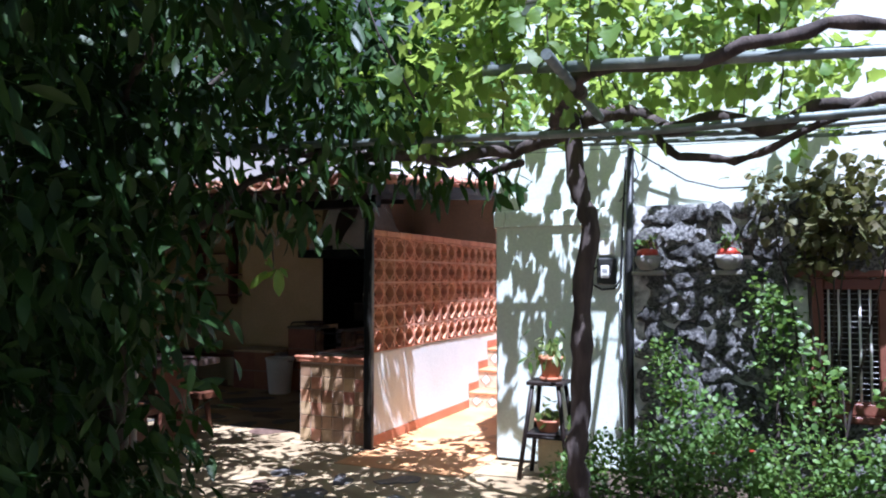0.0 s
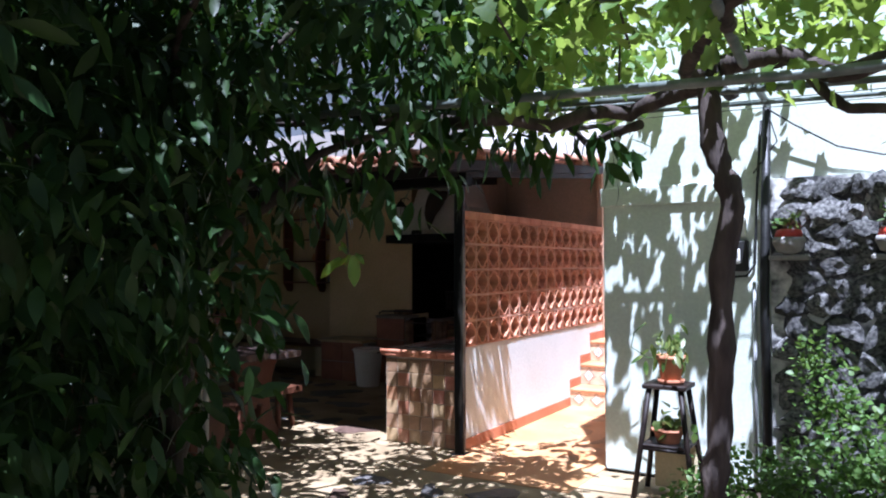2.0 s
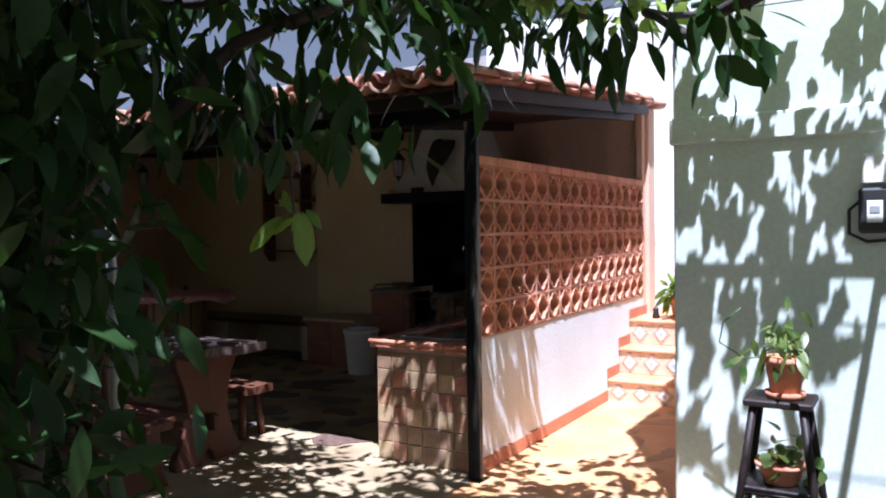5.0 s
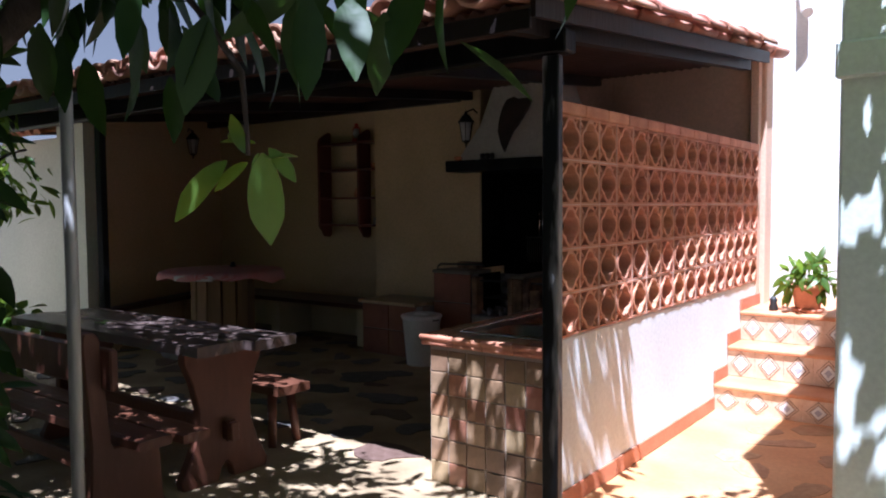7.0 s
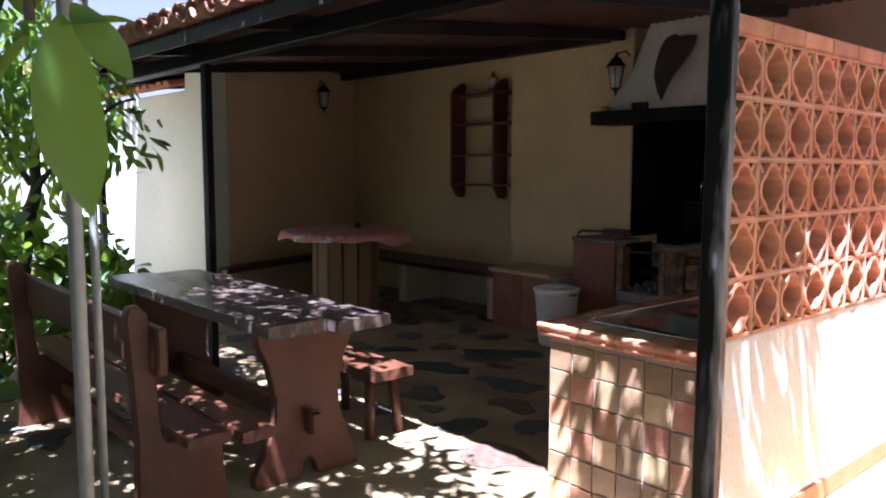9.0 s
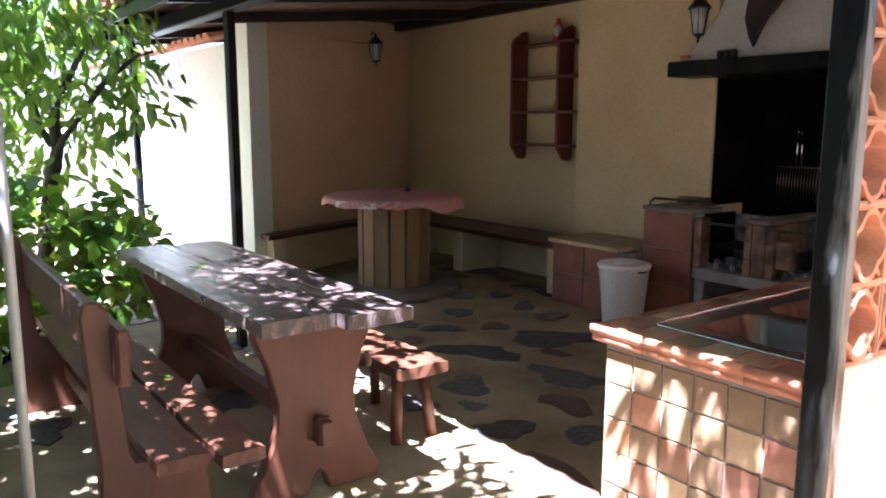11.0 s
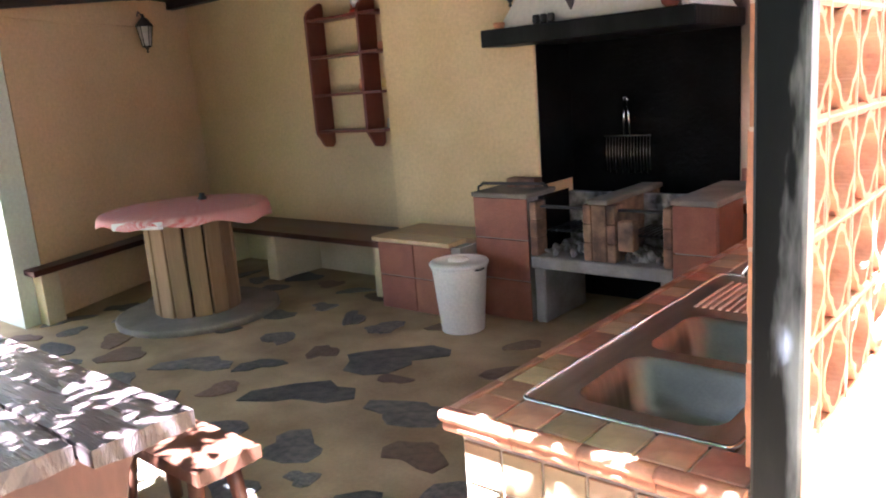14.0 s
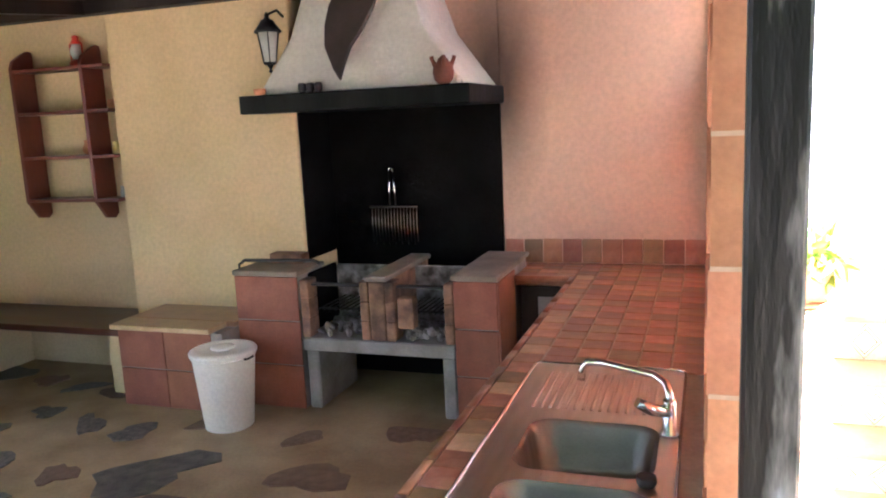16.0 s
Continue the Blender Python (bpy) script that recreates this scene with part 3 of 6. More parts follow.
def clay_block():
    """A pierced block: a square frame and a four-lobed ring inside it, hollow right through."""
    bm = bmesh.new()
    d = 0.074
    def ring(fo, fi, n, x0, x1):
        loops = []
        for f, x in ((fo, x0), (fi, x0), (fi, x1), (fo, x1)):
            loops.append([bm.verts.new((x, *f(2 * math.pi * (k + 0.5) / n))) for k in range(n)])
        for a in range(4):
            p, q = loops[a], loops[(a + 1) % 4]
            for k in range(n):
                bm.faces.new((p[k], p[(k + 1) % n], q[(k + 1) % n], q[k]))
    def sq(h):
        return lambda a: (h * math.cos(a) / max(abs(math.cos(a)), abs(math.sin(a))), h * math.sin(a) / max(abs(math.cos(a)), abs(math.sin(a))))
    def lobes(r0, r1):
        """Four round lobes, with a small square shoulder between each two."""
        def f(a):
            b = abs((a + math.pi / 4) % (math.pi / 2) - math.pi / 4)
            c, w = 0.044 * r1 / 0.09, 0.050 * r1 / 0.09
            lobe = c * math.cos(b) + math.sqrt(max(0.0, w * w - (c * math.sin(b)) ** 2))
            r = max(lobe, r0) if b < 0.60 else r0 * (1.0 + 0.10 * (b - 0.60) / 0.185)
            return (r * math.cos(a), r * math.sin(a))
        return f
    ring(sq(0.1035), sq(0.0935), 4, -d / 2, d / 2)
    ring(lobes(0.076, 0.094), lobes(0.061, 0.079), 48, -d / 2 - 0.004, d / 2 + 0.004)
    for a in range(4):
        web = box(-d / 2 + 0.006, 0.070, -0.007, d / 2 - 0.006, 0.128, 0.007, 0)
        bmesh.ops.rotate(web, cent=(0, 0, 0), matrix=Matrix.Rotation(a * math.pi / 2 + math.pi / 4, 3, "X"), verts=web.verts)
        join(bm, web)
    bmesh.ops.recalc_face_normals(bm, faces=bm.faces[:])
    return bm


block = mesh_of(clay_block(), "clay_block", M["celosia"])
for r in range(5):
    for c in range(16):
        o = part("clay_block", block, None, lattice)
        o.matrix_basis = pose(LX1 - 0.030 + rnd.uniform(-0.002, 0.002), LY0 + PITCH * (c + 0.5), 0.832 + BH * (r + 0.5), rnd.uniform(-0.7, 0.7), 0, rnd.uniform(-0.6, 0.6))
for r in range(1, 5):
    part("joint", box(LX1 - 0.066, LY0, 0.828 + BH * r, LX1 + 0.0075, LY1, 0.836 + BH * r, 0), M["lattice_mortar"], lattice)
for c in range(1, 16):
    part("joint", box(LX1 - 0.065, LY0 + PITCH * c - 0.003, 0.832, LX1 + 0.0085, LY0 + PITCH * c + 0.003, 0.833 + 5 * BH, 0), M["lattice_mortar"], lattice)
for k in range(13):
    y = LY0 + (LY1 - LY0) / 13 * k
    part("cap_tile", box(LX0 - 0.014, y + 0.002, 0.834 + 5 * BH, LX1 + 0.014, y + (LY1 - LY0) / 13 - 0.002, 0.834 + 5 * BH + 0.06, 0.006), M["celosia"], lattice)

# window of the house
win = thing("window_1", (1.26, 6.5, 0.55), "reddish wooden window with a metal mesh grille", "window", kind="structure")
for a in ((WX0, 6.40, WZ0, WX0 + 0.09, 6.50, WZ1), (WX1 - 0.09, 6.40, WZ0, WX1, 6.50, WZ1), (WX0 + 0.092, 6.40, WZ1 - 0.08, WX1 - 0.092, 6.50, WZ1), (WX0 + 0.092, 6.40, WZ0, WX1 - 0.092, 6.50, WZ0 + 0.08), (1.21, 6.41, WZ0 + 0.082, 1.32, 6.49, WZ1 - 0.082)):
    frame_bar = part("window_frame", box(*a, 0.006), M["wood_window"], win)
part("window_sill", box(WX0 - 0.05, 6.34, WZ0 - 0.05, WX1 + 0.05, 6.46, WZ0 - 0.002, 0.008), M["wood_window"], win)
part("lintel", box(WX0 - 0.10, 6.36, WZ1 + 0.003, WX1 + 0.10, 6.46, WZ1 + 0.06, 0.008), M["wood_window"], win)
for k in range(5):
    for x0 in (WX0 + 0.12, 1.35):
        part("bar", tube([(x0 + 0.065 * k, 6.425, WZ0 + 0.08), (x0 + 0.065 * k, 6.425, WZ1 - 0.08)], 0.008, 6), M["bin"], frame_bar)
for k in range(20):
    part("mesh_wire", tube([(WX0 + 0.092, 6.436, WZ0 + 0.10 + 0.039 * k), (WX1 - 0.092, 6.436, WZ0 + 0.10 + 0.039 * k)], 0.003, 4), M["pale_pipe"], frame_bar)
# Added dark sheet that stands in for the unlit room behind the window.
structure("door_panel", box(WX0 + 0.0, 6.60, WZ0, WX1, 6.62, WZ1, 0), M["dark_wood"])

# ================= things of the patio =================
TOP = 0.785                       # counter height
CX0, CX1, CY0 = -3.54, LX0 - 0.003, 6.40
ARM = 9.44                        # front of the back arm

TILES = (M["tile"], M["tile"], M["tile_tan"], M["tile_brown"])
def tile_mesh(u, v, t, axis, material):
    """A thin glazed tile, face towards axis."""
    s = {"z": (u, v, t), "y": (u, t, v), "x": (t, u, v)}[axis]
    return mesh_of(box(-s[0] / 2, -s[1] / 2, -s[2] / 2, s[0] / 2, s[1] / 2, s[2] / 2, 0.0025), "tile", material)


def tiled(parent, axis, fixed, u0, u1, v0, v1, nu, nv, choose, gap=0.007, thick=0.008, skip=None):
    du, dv = (u1 - u0) / nu, (v1 - v0) / nv
    kinds = {}
    for i in range(nu):
        for j in range(nv):
            u, v = u0 + du * (i + 0.5), v0 + dv * (j + 0.5)
            if skip and skip(u, v):
                continue
            m = choose(i, j)
            if m not in kinds:
                kinds[m] = tile_mesh(du - gap, dv - gap, thick, axis, m)
            o = part("tile", kinds[m], None, parent)
            at = {"z": (u, v, fixed), "y": (u, fixed, v), "x": (fixed, u, v)}[axis]
            o.matrix_basis = Matrix.Translation(at) @ pose(0, 0, rnd.uniform(-0.001, 0.001), rnd.uniform(-0.35, 0.35), rnd.uniform(-0.35, 0.35), 0)


counter = thing("sink_counter", (-3.2, 8.1, 0), "masonry sink counter faced with rustic brown and terracotta tiles", "counter")
SX0, SX1, SY0, SY1 = -3.42, -2.90, 6.54, 7.87      # sink cut-out
part("end_wall", box(CX0 + 0.012, CY0 + 0.014, 0, CX1, CY0 + 0.11, TOP - 0.05, 0), M["grout"], counter)
part("side_wall", box(CX0 + 0.012, CY0 + 0.113, 0, CX0 + 0.10, ARM + 0.05, TOP - 0.05, 0), M["cream"], counter)
part("slab", box(CX0 + 0.006, CY0 + 0.005, TOP - 0.05, SX0 - 0.002, BACK, TOP - 0.008, 0.002), M["grout"], counter)
part("slab", box(SX0 + 0.001, CY0 + 0.005, TOP - 0.05, CX1, SY0 - 0.002, TOP - 0.008, 0.002), M["grout"], counter)
part("slab", box(SX0 + 0.001, SY1 + 0.002, TOP - 0.05, CX1, BACK, TOP - 0.008, 0.002), M["grout"], counter)
part("slab", box(SX1 + 0.002, SY0, TOP - 0.05, CX1, SY1, TOP - 0.008, 0.002), M["grout"], counter)
def worn(i, j):
    return TILES[(i * 7 + j * 5 + (i * j) % 3) % 4]
tiled(counter, "y", CY0 + 0.008, CX0 + 0.016, CX1, 0.0, TOP - 0.075, 6, 6, lambda i, j: (M["tile_tan"], M["tile_brown"], M["tile_tan"], M["tile"])[(i * 3 + j * 5 + i * j) % 4])
# moulded terracotta nosing along the front and the inner edge
def nosing(a, b, out):
    d = (Vector(b) - Vector(a)).normalized()
    o = Vector(out)
    prof = ((0.0, -0.060), (0.016, -0.056), (0.020, -0.040), (0.014, -0.034), (0.028, -0.026), (0.034, -0.012), (0.028, 0.001), (0.0, 0.002))
    bm = bmesh.new()
    rings = [[bm.verts.new(Vector(p) + o * u + Vector((0, 0, v))) for u, v in prof] for p in (a, b)]
    for k in range(len(prof) - 1):
        bm.faces.new((rings[0][k], rings[0][k + 1], rings[1][k + 1], rings[1][k])).smooth = True
    bm.faces.new(rings[0])
    bm.faces.new(rings[1][::-1])
    bm.faces.new((rings[0][0], rings[1][0], rings[1][-1], rings[0][-1]))
    bmesh.ops.recalc_face_normals(bm, faces=bm.faces[:])
    return bm


for k in range(4):
    w = (CX1 - CX0) / 4
    part("nosing", nosing((CX0 + w * k - (0.03 if k == 0 else -0.002), CY0 + 0.004, TOP), (CX0 + w * (k + 1), CY0 + 0.004, TOP), (0, -1, 0)), M["terracotta"], counter)
for k in range(15):
    w = (ARM - CY0) / 15
    part("nosing", nosing((CX0 + 0.005, CY0 + 0.006 + w * k, TOP), (CX0 + 0.005, CY0 + w * (k + 1), TOP), (-1, 0, 0)), M["tile"], counter)
tiled(counter, "z", TOP - 0.003, CX0 + 0.006, SX0 - 0.003, CY0 + 0.008, BACK - 0.012, 1, 30, worn)
tiled(counter, "z", TOP - 0.003, SX0, CX1 - 0.004, CY0 + 0.008, SY0 - 0.004, 5, 1, worn)
tiled(counter, "z", TOP - 0.003, SX0, CX1 - 0.004, SY1 + 0.004, BACK - 0.012, 5, 17, lambda i, j: (M["tile"], M["tile"], M["tile"], M["tile_brown"])[(i * 7 + j * 5) % 4])
tiled(counter, "y", BACK - 0.005, -4.04, CX1 - 0.004, TOP + 0.002, TOP + 0.155, 10, 1, lambda i, j: (M["tile"], M["tile_brown"], M["tile"])[i % 3])

arm = thing("counter_arm", (-3.7, 9.6, 0), "short tiled counter beside the barbecue with a dark cupboard door", "counter")
part("slab", box(-3.887, ARM + 0.01, TOP - 0.05, CX0 + 0.003, BACK, TOP - 0.008, 0.002), M["grout"], arm)
tiled(arm, "z", TOP - 0.003, -3.885, CX0 + 0.003, ARM + 0.01, BACK - 0.012, 3, 4, lambda i, j: (M["tile"], M["tile"], M["tile_brown"])[(i + 2 * j) % 3])
part("nosing", nosing((-3.885, ARM + 0.012, TOP), (CX0 - 0.03, ARM + 0.012, TOP), (0, -1, 0)), M["tile"], arm)
part("cupboard_door", box(-3.86, ARM + 0.03, 0.08, CX0 - 0.005, ARM + 0.055, TOP - 0.07, 0.004), M["dark_wood"], arm)
part("door_panel", box(-3.76, ARM + 0.024, 0.14, CX0 - 0.02, ARM + 0.0295, TOP - 0.13, 0.002), M["plastic"], arm)

# steel sink: rim, drainer ribs and two bowls
sink = thing("kitchen_sink", (-3.16, 7.2, TOP), "stainless steel sink with two bowls and ribbed drainer", "sink")
Z = TOP + 0.004
def rounded(x0, y0, x1, y1, r, n=5):
    pts = []
    for cx, cy, a0 in ((x1 - r, y1 - r, 0), (x0 + r, y1 - r, 90), (x0 + r, y0 + r, 180), (x1 - r, y0 + r, 270)):
        for k in range(n + 1):
            a = radians(a0 + 90 * k / n)
            pts.append((cx + r * math.cos(a), cy + r * math.sin(a)))
    return pts


def bowl(x0, y0, x1, y1, depth):
    bm = bmesh.new()
    rings = []
    for inset, z, r in ((0.0, Z + 0.002, 0.07), (0.012, Z - 0.012, 0.065), (0.03, Z - depth * 0.8, 0.06), (0.06, Z - depth, 0.05), (0.12, Z - depth - 0.004, 0.03)):
        rings.append([bm.verts.new((x, y, z)) for x, y in rounded(x0 + inset, y0 + inset, x1 - inset, y1 - inset, r)])
    for a, b in zip(rings, rings[1:]):
        for k in range(len(a)):
            bm.faces.new((a[k], b[k], b[(k + 1) % len(a)], a[(k + 1) % len(a)])).smooth = True
    bm.faces.new(rings[-1])
    return bm


B1, B2 = (SX0 + 0.09, 6.60, SX1 - 0.05, 6.95), (SX0 + 0.09, 7.01, SX1 - 0.05, 7.36)
def deck():
    bm = bmesh.new()
    outer = rounded(SX0 - 0.012, SY0 - 0.012, SX1 + 0.008, SY1 + 0.012, 0.03)
    loops = [outer] + [rounded(*b, 0.07) for b in (B1, B2)]
    edges = []
    for lp in loops:
        vs = [bm.verts.new((x, y, Z + 0.002)) for x, y in lp]
        edges += [bm.edges.new((vs[k], vs[(k + 1) % len(vs)])) for k in range(len(vs))]
    bmesh.ops.triangle_fill(bm, use_beauty=True, edges=edges)
    for f in list(bm.faces):
        c = f.calc_center_median()
        for b in (B1, B2):
            if b[0] + 0.02 < c.x < b[2] - 0.02 and b[1] + 0.02 < c.y < b[3] - 0.02:
                bm.faces.remove(f)
                break
    return bm


part("deck", deck(), M["steel_deck"], sink)
part("rim", tube([(x, y, Z + 0.003) for x, y in rounded(SX0 - 0.010, SY0 - 0.010, SX1 + 0.006, SY1 + 0.010, 0.03)] + [(SX1 + 0.006, SY1 - 0.02, Z + 0.003)], 0.006, 8), M["chrome"], sink)
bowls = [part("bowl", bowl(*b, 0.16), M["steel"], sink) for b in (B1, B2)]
for k in range(15):
    x = SX0 + 0.070 + k * 0.0265
    part("drainer_rib", tube([(x, 7.44, Z + 0.002), (x, 7.46, Z + 0.006), (x, 7.76, Z + 0.006), (x, 7.78, Z + 0.002)], 0.006, 6), M["steel_deck"], sink)
for b, holder in zip((B1, B2), bowls):
    part("drain", lathe([(0.035, 0), (0.035, 0.003), (0.028, 0.004)], 20, None, ((b[0] + b[2]) / 2, (b[1] + b[3]) / 2, Z - 0.165)), M["black_iron"], holder)
plug = thing("sink_plug", (-2.98, 6.72, 0.70), "black rubber sink plug on the bowl edge", "plug")
part("stopper", lathe([(0.02, 0), (0.026, 0.012), (0.024, 0.026)], 16, None, (-2.965, 6.98, Z + 0.004)), M["cable"], plug)
rag = thing("dish_rag", (-3.1, 6.75, 0.62), "crumpled pale rag in the sink bowl", "rag")
bm = bmesh.new()
bmesh.ops.create_icosphere(bm, subdivisions=3, radius=0.06)
for v in bm.verts:
    v.co = Vector((v.co.x * 1.1, v.co.y * 0.8, v.co.z * 0.5)) * (1 + 0.5 * noise.noise(v.co * 28)) + Vector((-3.06, 6.78, Z - 0.13))
part("folds", bm, M["pale_glaze"], rag, smooth=True)

tap = thing("mixer_tap", (-2.95, 7.35, Z), "chrome swan-neck mixer tap with a lever", "tap")
part("base", lathe([(0.026, 0), (0.026, 0.01), (0.02, 0.014), (0.02, 0.10), (0.016, 0.11)], 18, None, (-2.925, 7.30, Z + 0.004)), M["chrome"], tap)
part("spout", tube([(-2.925, 7.30, Z + 0.09), (-2.925, 7.31, Z + 0.125), (-2.935, 7.33, Z + 0.148), (-2.97, 7.37, Z + 0.158), (-3.13, 7.44, Z + 0.162), (-3.175, 7.46, Z + 0.155), (-3.195, 7.465, Z + 0.13), (-3.198, 7.465, Z + 0.095)], [0.013, 0.012, 0.012, 0.012, 0.012, 0.012, 0.012, 0.013], 12), M["chrome"], tap)
part("lever", tube([(-2.925, 7.295, Z + 0.075), (-2.97, 7.27, Z + 0.09), (-3.01, 7.25, Z + 0.115)], [0.017, 0.018, 0.015], 12), M["chrome"], tap)

# ---- barbecue ----
bbq = thing("barbecue", (-4.7, 9.4, 0), "brick barbecue with twin sooty hearths on a concrete shelf", "barbecue")
FY = 9.07
def pier(x0, x1, rows):
    part("pier", box(x0 + 0.01, FY + 0.012, 0, x1 - 0.01, BACK - 0.002 if x0 > -5 else 9.418, 0.825, 0), M["concrete"], bbq)
    h = 0.825 / rows
    me = mesh_of(box(x0, FY, 0.003, x1, FY + 0.012, h - 0.004, 0.003), "facing_tile", M["brick_panel"])
    for k in range(rows):
        o = part("facing_tile", me, None, bbq)
        o.matrix_basis = Matrix.Translation((0, 0, h * k))
    part("pier_top", box(x0 - 0.01, FY - 0.01, 0.826, x1 + 0.01, BACK - 0.003 if x0 > -5 else 9.416, 0.856, 0.006), M["grey_board"], bbq)
pier(-5.555, -5.125, 3)
pier(-4.15, -3.90, 3)
part("side_facing", box(-5.567, FY + 0.02, 0.01, -5.556, 9.41, 0.82, 0.002), M["concrete"], bbq)
part("side_facing", box(-3.8995, FY + 0.004, 0.0, -3.888, ARM, 0.82, 0.002), M["brick_panel"], bbq)
part("hearth", box(-5.12, FY + 0.01, 0.37, -4.155, BACK - 0.004, 0.45, 0.008), M["concrete"], bbq, "rough concrete hearth slab")
for x in (-5.07, -4.20):
    part("support", box(x - 0.042, FY + 0.03, 0, x + 0.038, FY + 0.55, 0.369, 0.01), M["concrete"], bbq)
part("divider", box(-4.67, FY + 0.012, 0.452, -4.57, BACK - 0.006, 0.805, 0.008), M["firebrick"], bbq)
part("divider_top", box(-4.69, FY, 0.806, -4.55, BACK - 0.006, 0.836, 0.006), M["grey_board"], bbq)
for x in (-5.09, -4.70, -4.54, -4.185):
    for k in range(3):
        part("fire_brick", box(x - 0.028, FY + 0.012, 0.453 + 0.117 * k, x + 0.028, FY + 0.13, 0.569 + 0.117 * k, 0.006), M["firebrick"], bbq)
part("side_lining", box(-5.124, FY + 0.135, 0.452, -5.113, 9.575, 0.82, 0.002), M["soot"], bbq)
part("back_lining", box(-5.12, 9.58, 0.452, -4.672, 9.62, 0.80, 0.004), M["ash"], bbq)
part("back_lining", box(-4.568, 9.58, 0.452, -4.155, 9.62, 0.80, 0.004), M["ash"], bbq)
for x0, x1 in ((-5.05, -4.74), (-4.50, -4.23)):
    part("grill_bars", tube([(x0, FY + 0.16, 0.60), (x1, FY + 0.16, 0.60)], 0.008, 6), M["black_iron"], bbq)
    for k in range(9):
        x = x0 + (x1 - x0) * k / 8
        part("grill_bar", tube([(x, FY + 0.10, 0.605), (x, FY + 0.48, 0.605)], 0.005, 5), M["black_iron"], bbq)
    part("fire_plate", box(x0 - 0.02, FY + 0.06, 0.76, x1 + 0.02, FY + 0.10, 0.775, 0.003), M["black_iron"], bbq)
    bm = bmesh.new()
    for k in range(60):
        b2 = bmesh.new()
        bmesh.ops.create_icosphere(b2, subdivisions=1, radius=rnd.uniform(0.012, 0.035))
        bmesh.ops.transform(b2, matrix=pose(rnd.uniform(x0, x1), rnd.uniform(FY + 0.05, FY + 0.42), 0.462 + rnd.uniform(0, 0.03), rnd.uniform(0, 90), rnd.uniform(0, 90), 0) @ Matrix.Diagonal((1.3, 0.9, 0.6, 1)), verts=b2.verts)
        join(bm, b2)
    tagged(part("charcoal", bm, M["ash"]), "grey ash and burnt charcoal on the hearth", "ash", kind="stuff")
lb = thing("loose_brick", (-4.44, FY + 0.1, 0.6), "perforated red brick standing in the hearth", "brick")
part("brick_body", box(-4.50, FY + 0.02, 0.53, -4.40, FY + 0.095, 0.71, 0.006), M["firebrick"], lb)
br = thing("loose_brick", (-5.35, 9.3, 0.857), "terracotta brick lying on the pier", "brick")
part("brick_body", box(-5.44, 9.30, 0.857, -5.21, 9.40, 0.92, 0.006), M["firebrick"], br)
poker = thing("fire_iron", (-5.4, 9.15, 0.857), "rusty fire iron lying on the pier", "fire iron")
part("rod", tube([(-5.53, 9.13, 0.892), (-5.51, 9.13, 0.908), (-5.22, 9.12, 0.915), (-5.02, 9.11, 0.92), (-4.98, 9.10, 0.905)], 0.010, 8), M["black_iron"], poker)
part("hook", tube([(-5.53, 9.13, 0.892), (-5.55, 9.13, 0.882), (-5.55, 9.13, 0.857)], 0.008, 6), M["black_iron"], poker)

# hood with a dark beam round its foot
hood = thing("chimney_hood", (-4.7, 9.4, 1.78), "white plaster chimney hood on a black timber mantel", "chimney hood")
def mantel():
    return prism([(-5.43, 9.10), (-5.43, 9.42), (-5.245, 9.42), (-5.245, BACK - 0.004), (-4.02, BACK - 0.004), (-4.02, 9.10)], 0.105, "z", 1.785, 0.006)
part("mantel", mantel(), M["black_paint"], hood, "black timber mantel beam")
def frustum():
    bm = bmesh.new()
    lower = [bm.verts.new(p) for p in ((-5.33, 9.16, 1.891), (-4.06, 9.16, 1.891), (-4.06, 9.835, 1.891), (-5.33, 9.415, 1.891))]
    mid = [bm.verts.new(p) for p in ((-5.17, 9.30, 2.22), (-4.33, 9.30, 2.22), (-4.30, 9.835, 2.22), (-5.17, 9.415, 2.22))]
    upper = [bm.verts.new(p) for p in ((-5.06, 9.39, 2.62), (-4.46, 9.39, 2.62), (-4.44, 9.835, 2.62), (-5.06, 9.415, 2.62))]
    for a, b in ((lower, mid), (mid, upper)):
        for k in range(4):
            bm.faces.new((a[k], a[(k + 1) % 4], b[(k + 1) % 4], b[k]))
    bm.faces.new(lower[::-1])
    bm.faces.new(upper)
    bmesh.ops.bevel(bm, geom=bm.edges[:], offset=0.012, segments=2, affect="EDGES", profile=0.5)
    return bm
part("breast", frustum(), M["hood"], hood)
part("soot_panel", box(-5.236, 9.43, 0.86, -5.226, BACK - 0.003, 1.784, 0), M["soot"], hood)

plaque = thing("wall_shield", (-4.75, 9.2, 2.2), "dark wooden shield hung on the chimney hood", "shield")
out = [(-0.125, 0.20), (-0.10, 0.27), (-0.03, 0.30), (0.03, 0.27), (0.09, 0.275), (0.165, 0.265), (0.165, 0.19), (0.10, 0.03), (0.045, -0.06), (0.015, -0.17), (0.0, -0.26), (-0.05, -0.19), (-0.12, -0.05), (-0.135, 0.08)]
bm = prism(out, 0.03, "y", 0.0, 0.006)
bmesh.ops.transform(bm, matrix=pose(-4.77, 9.195, 2.19, -22, 0, 0), verts=bm.verts)
part("board", bm, mat("dark_brown_shield", (0.045, 0.035, 0.03), (0.08, 0.06, 0.05), scale=6, rough=0.55, bump=0.2), plaque)

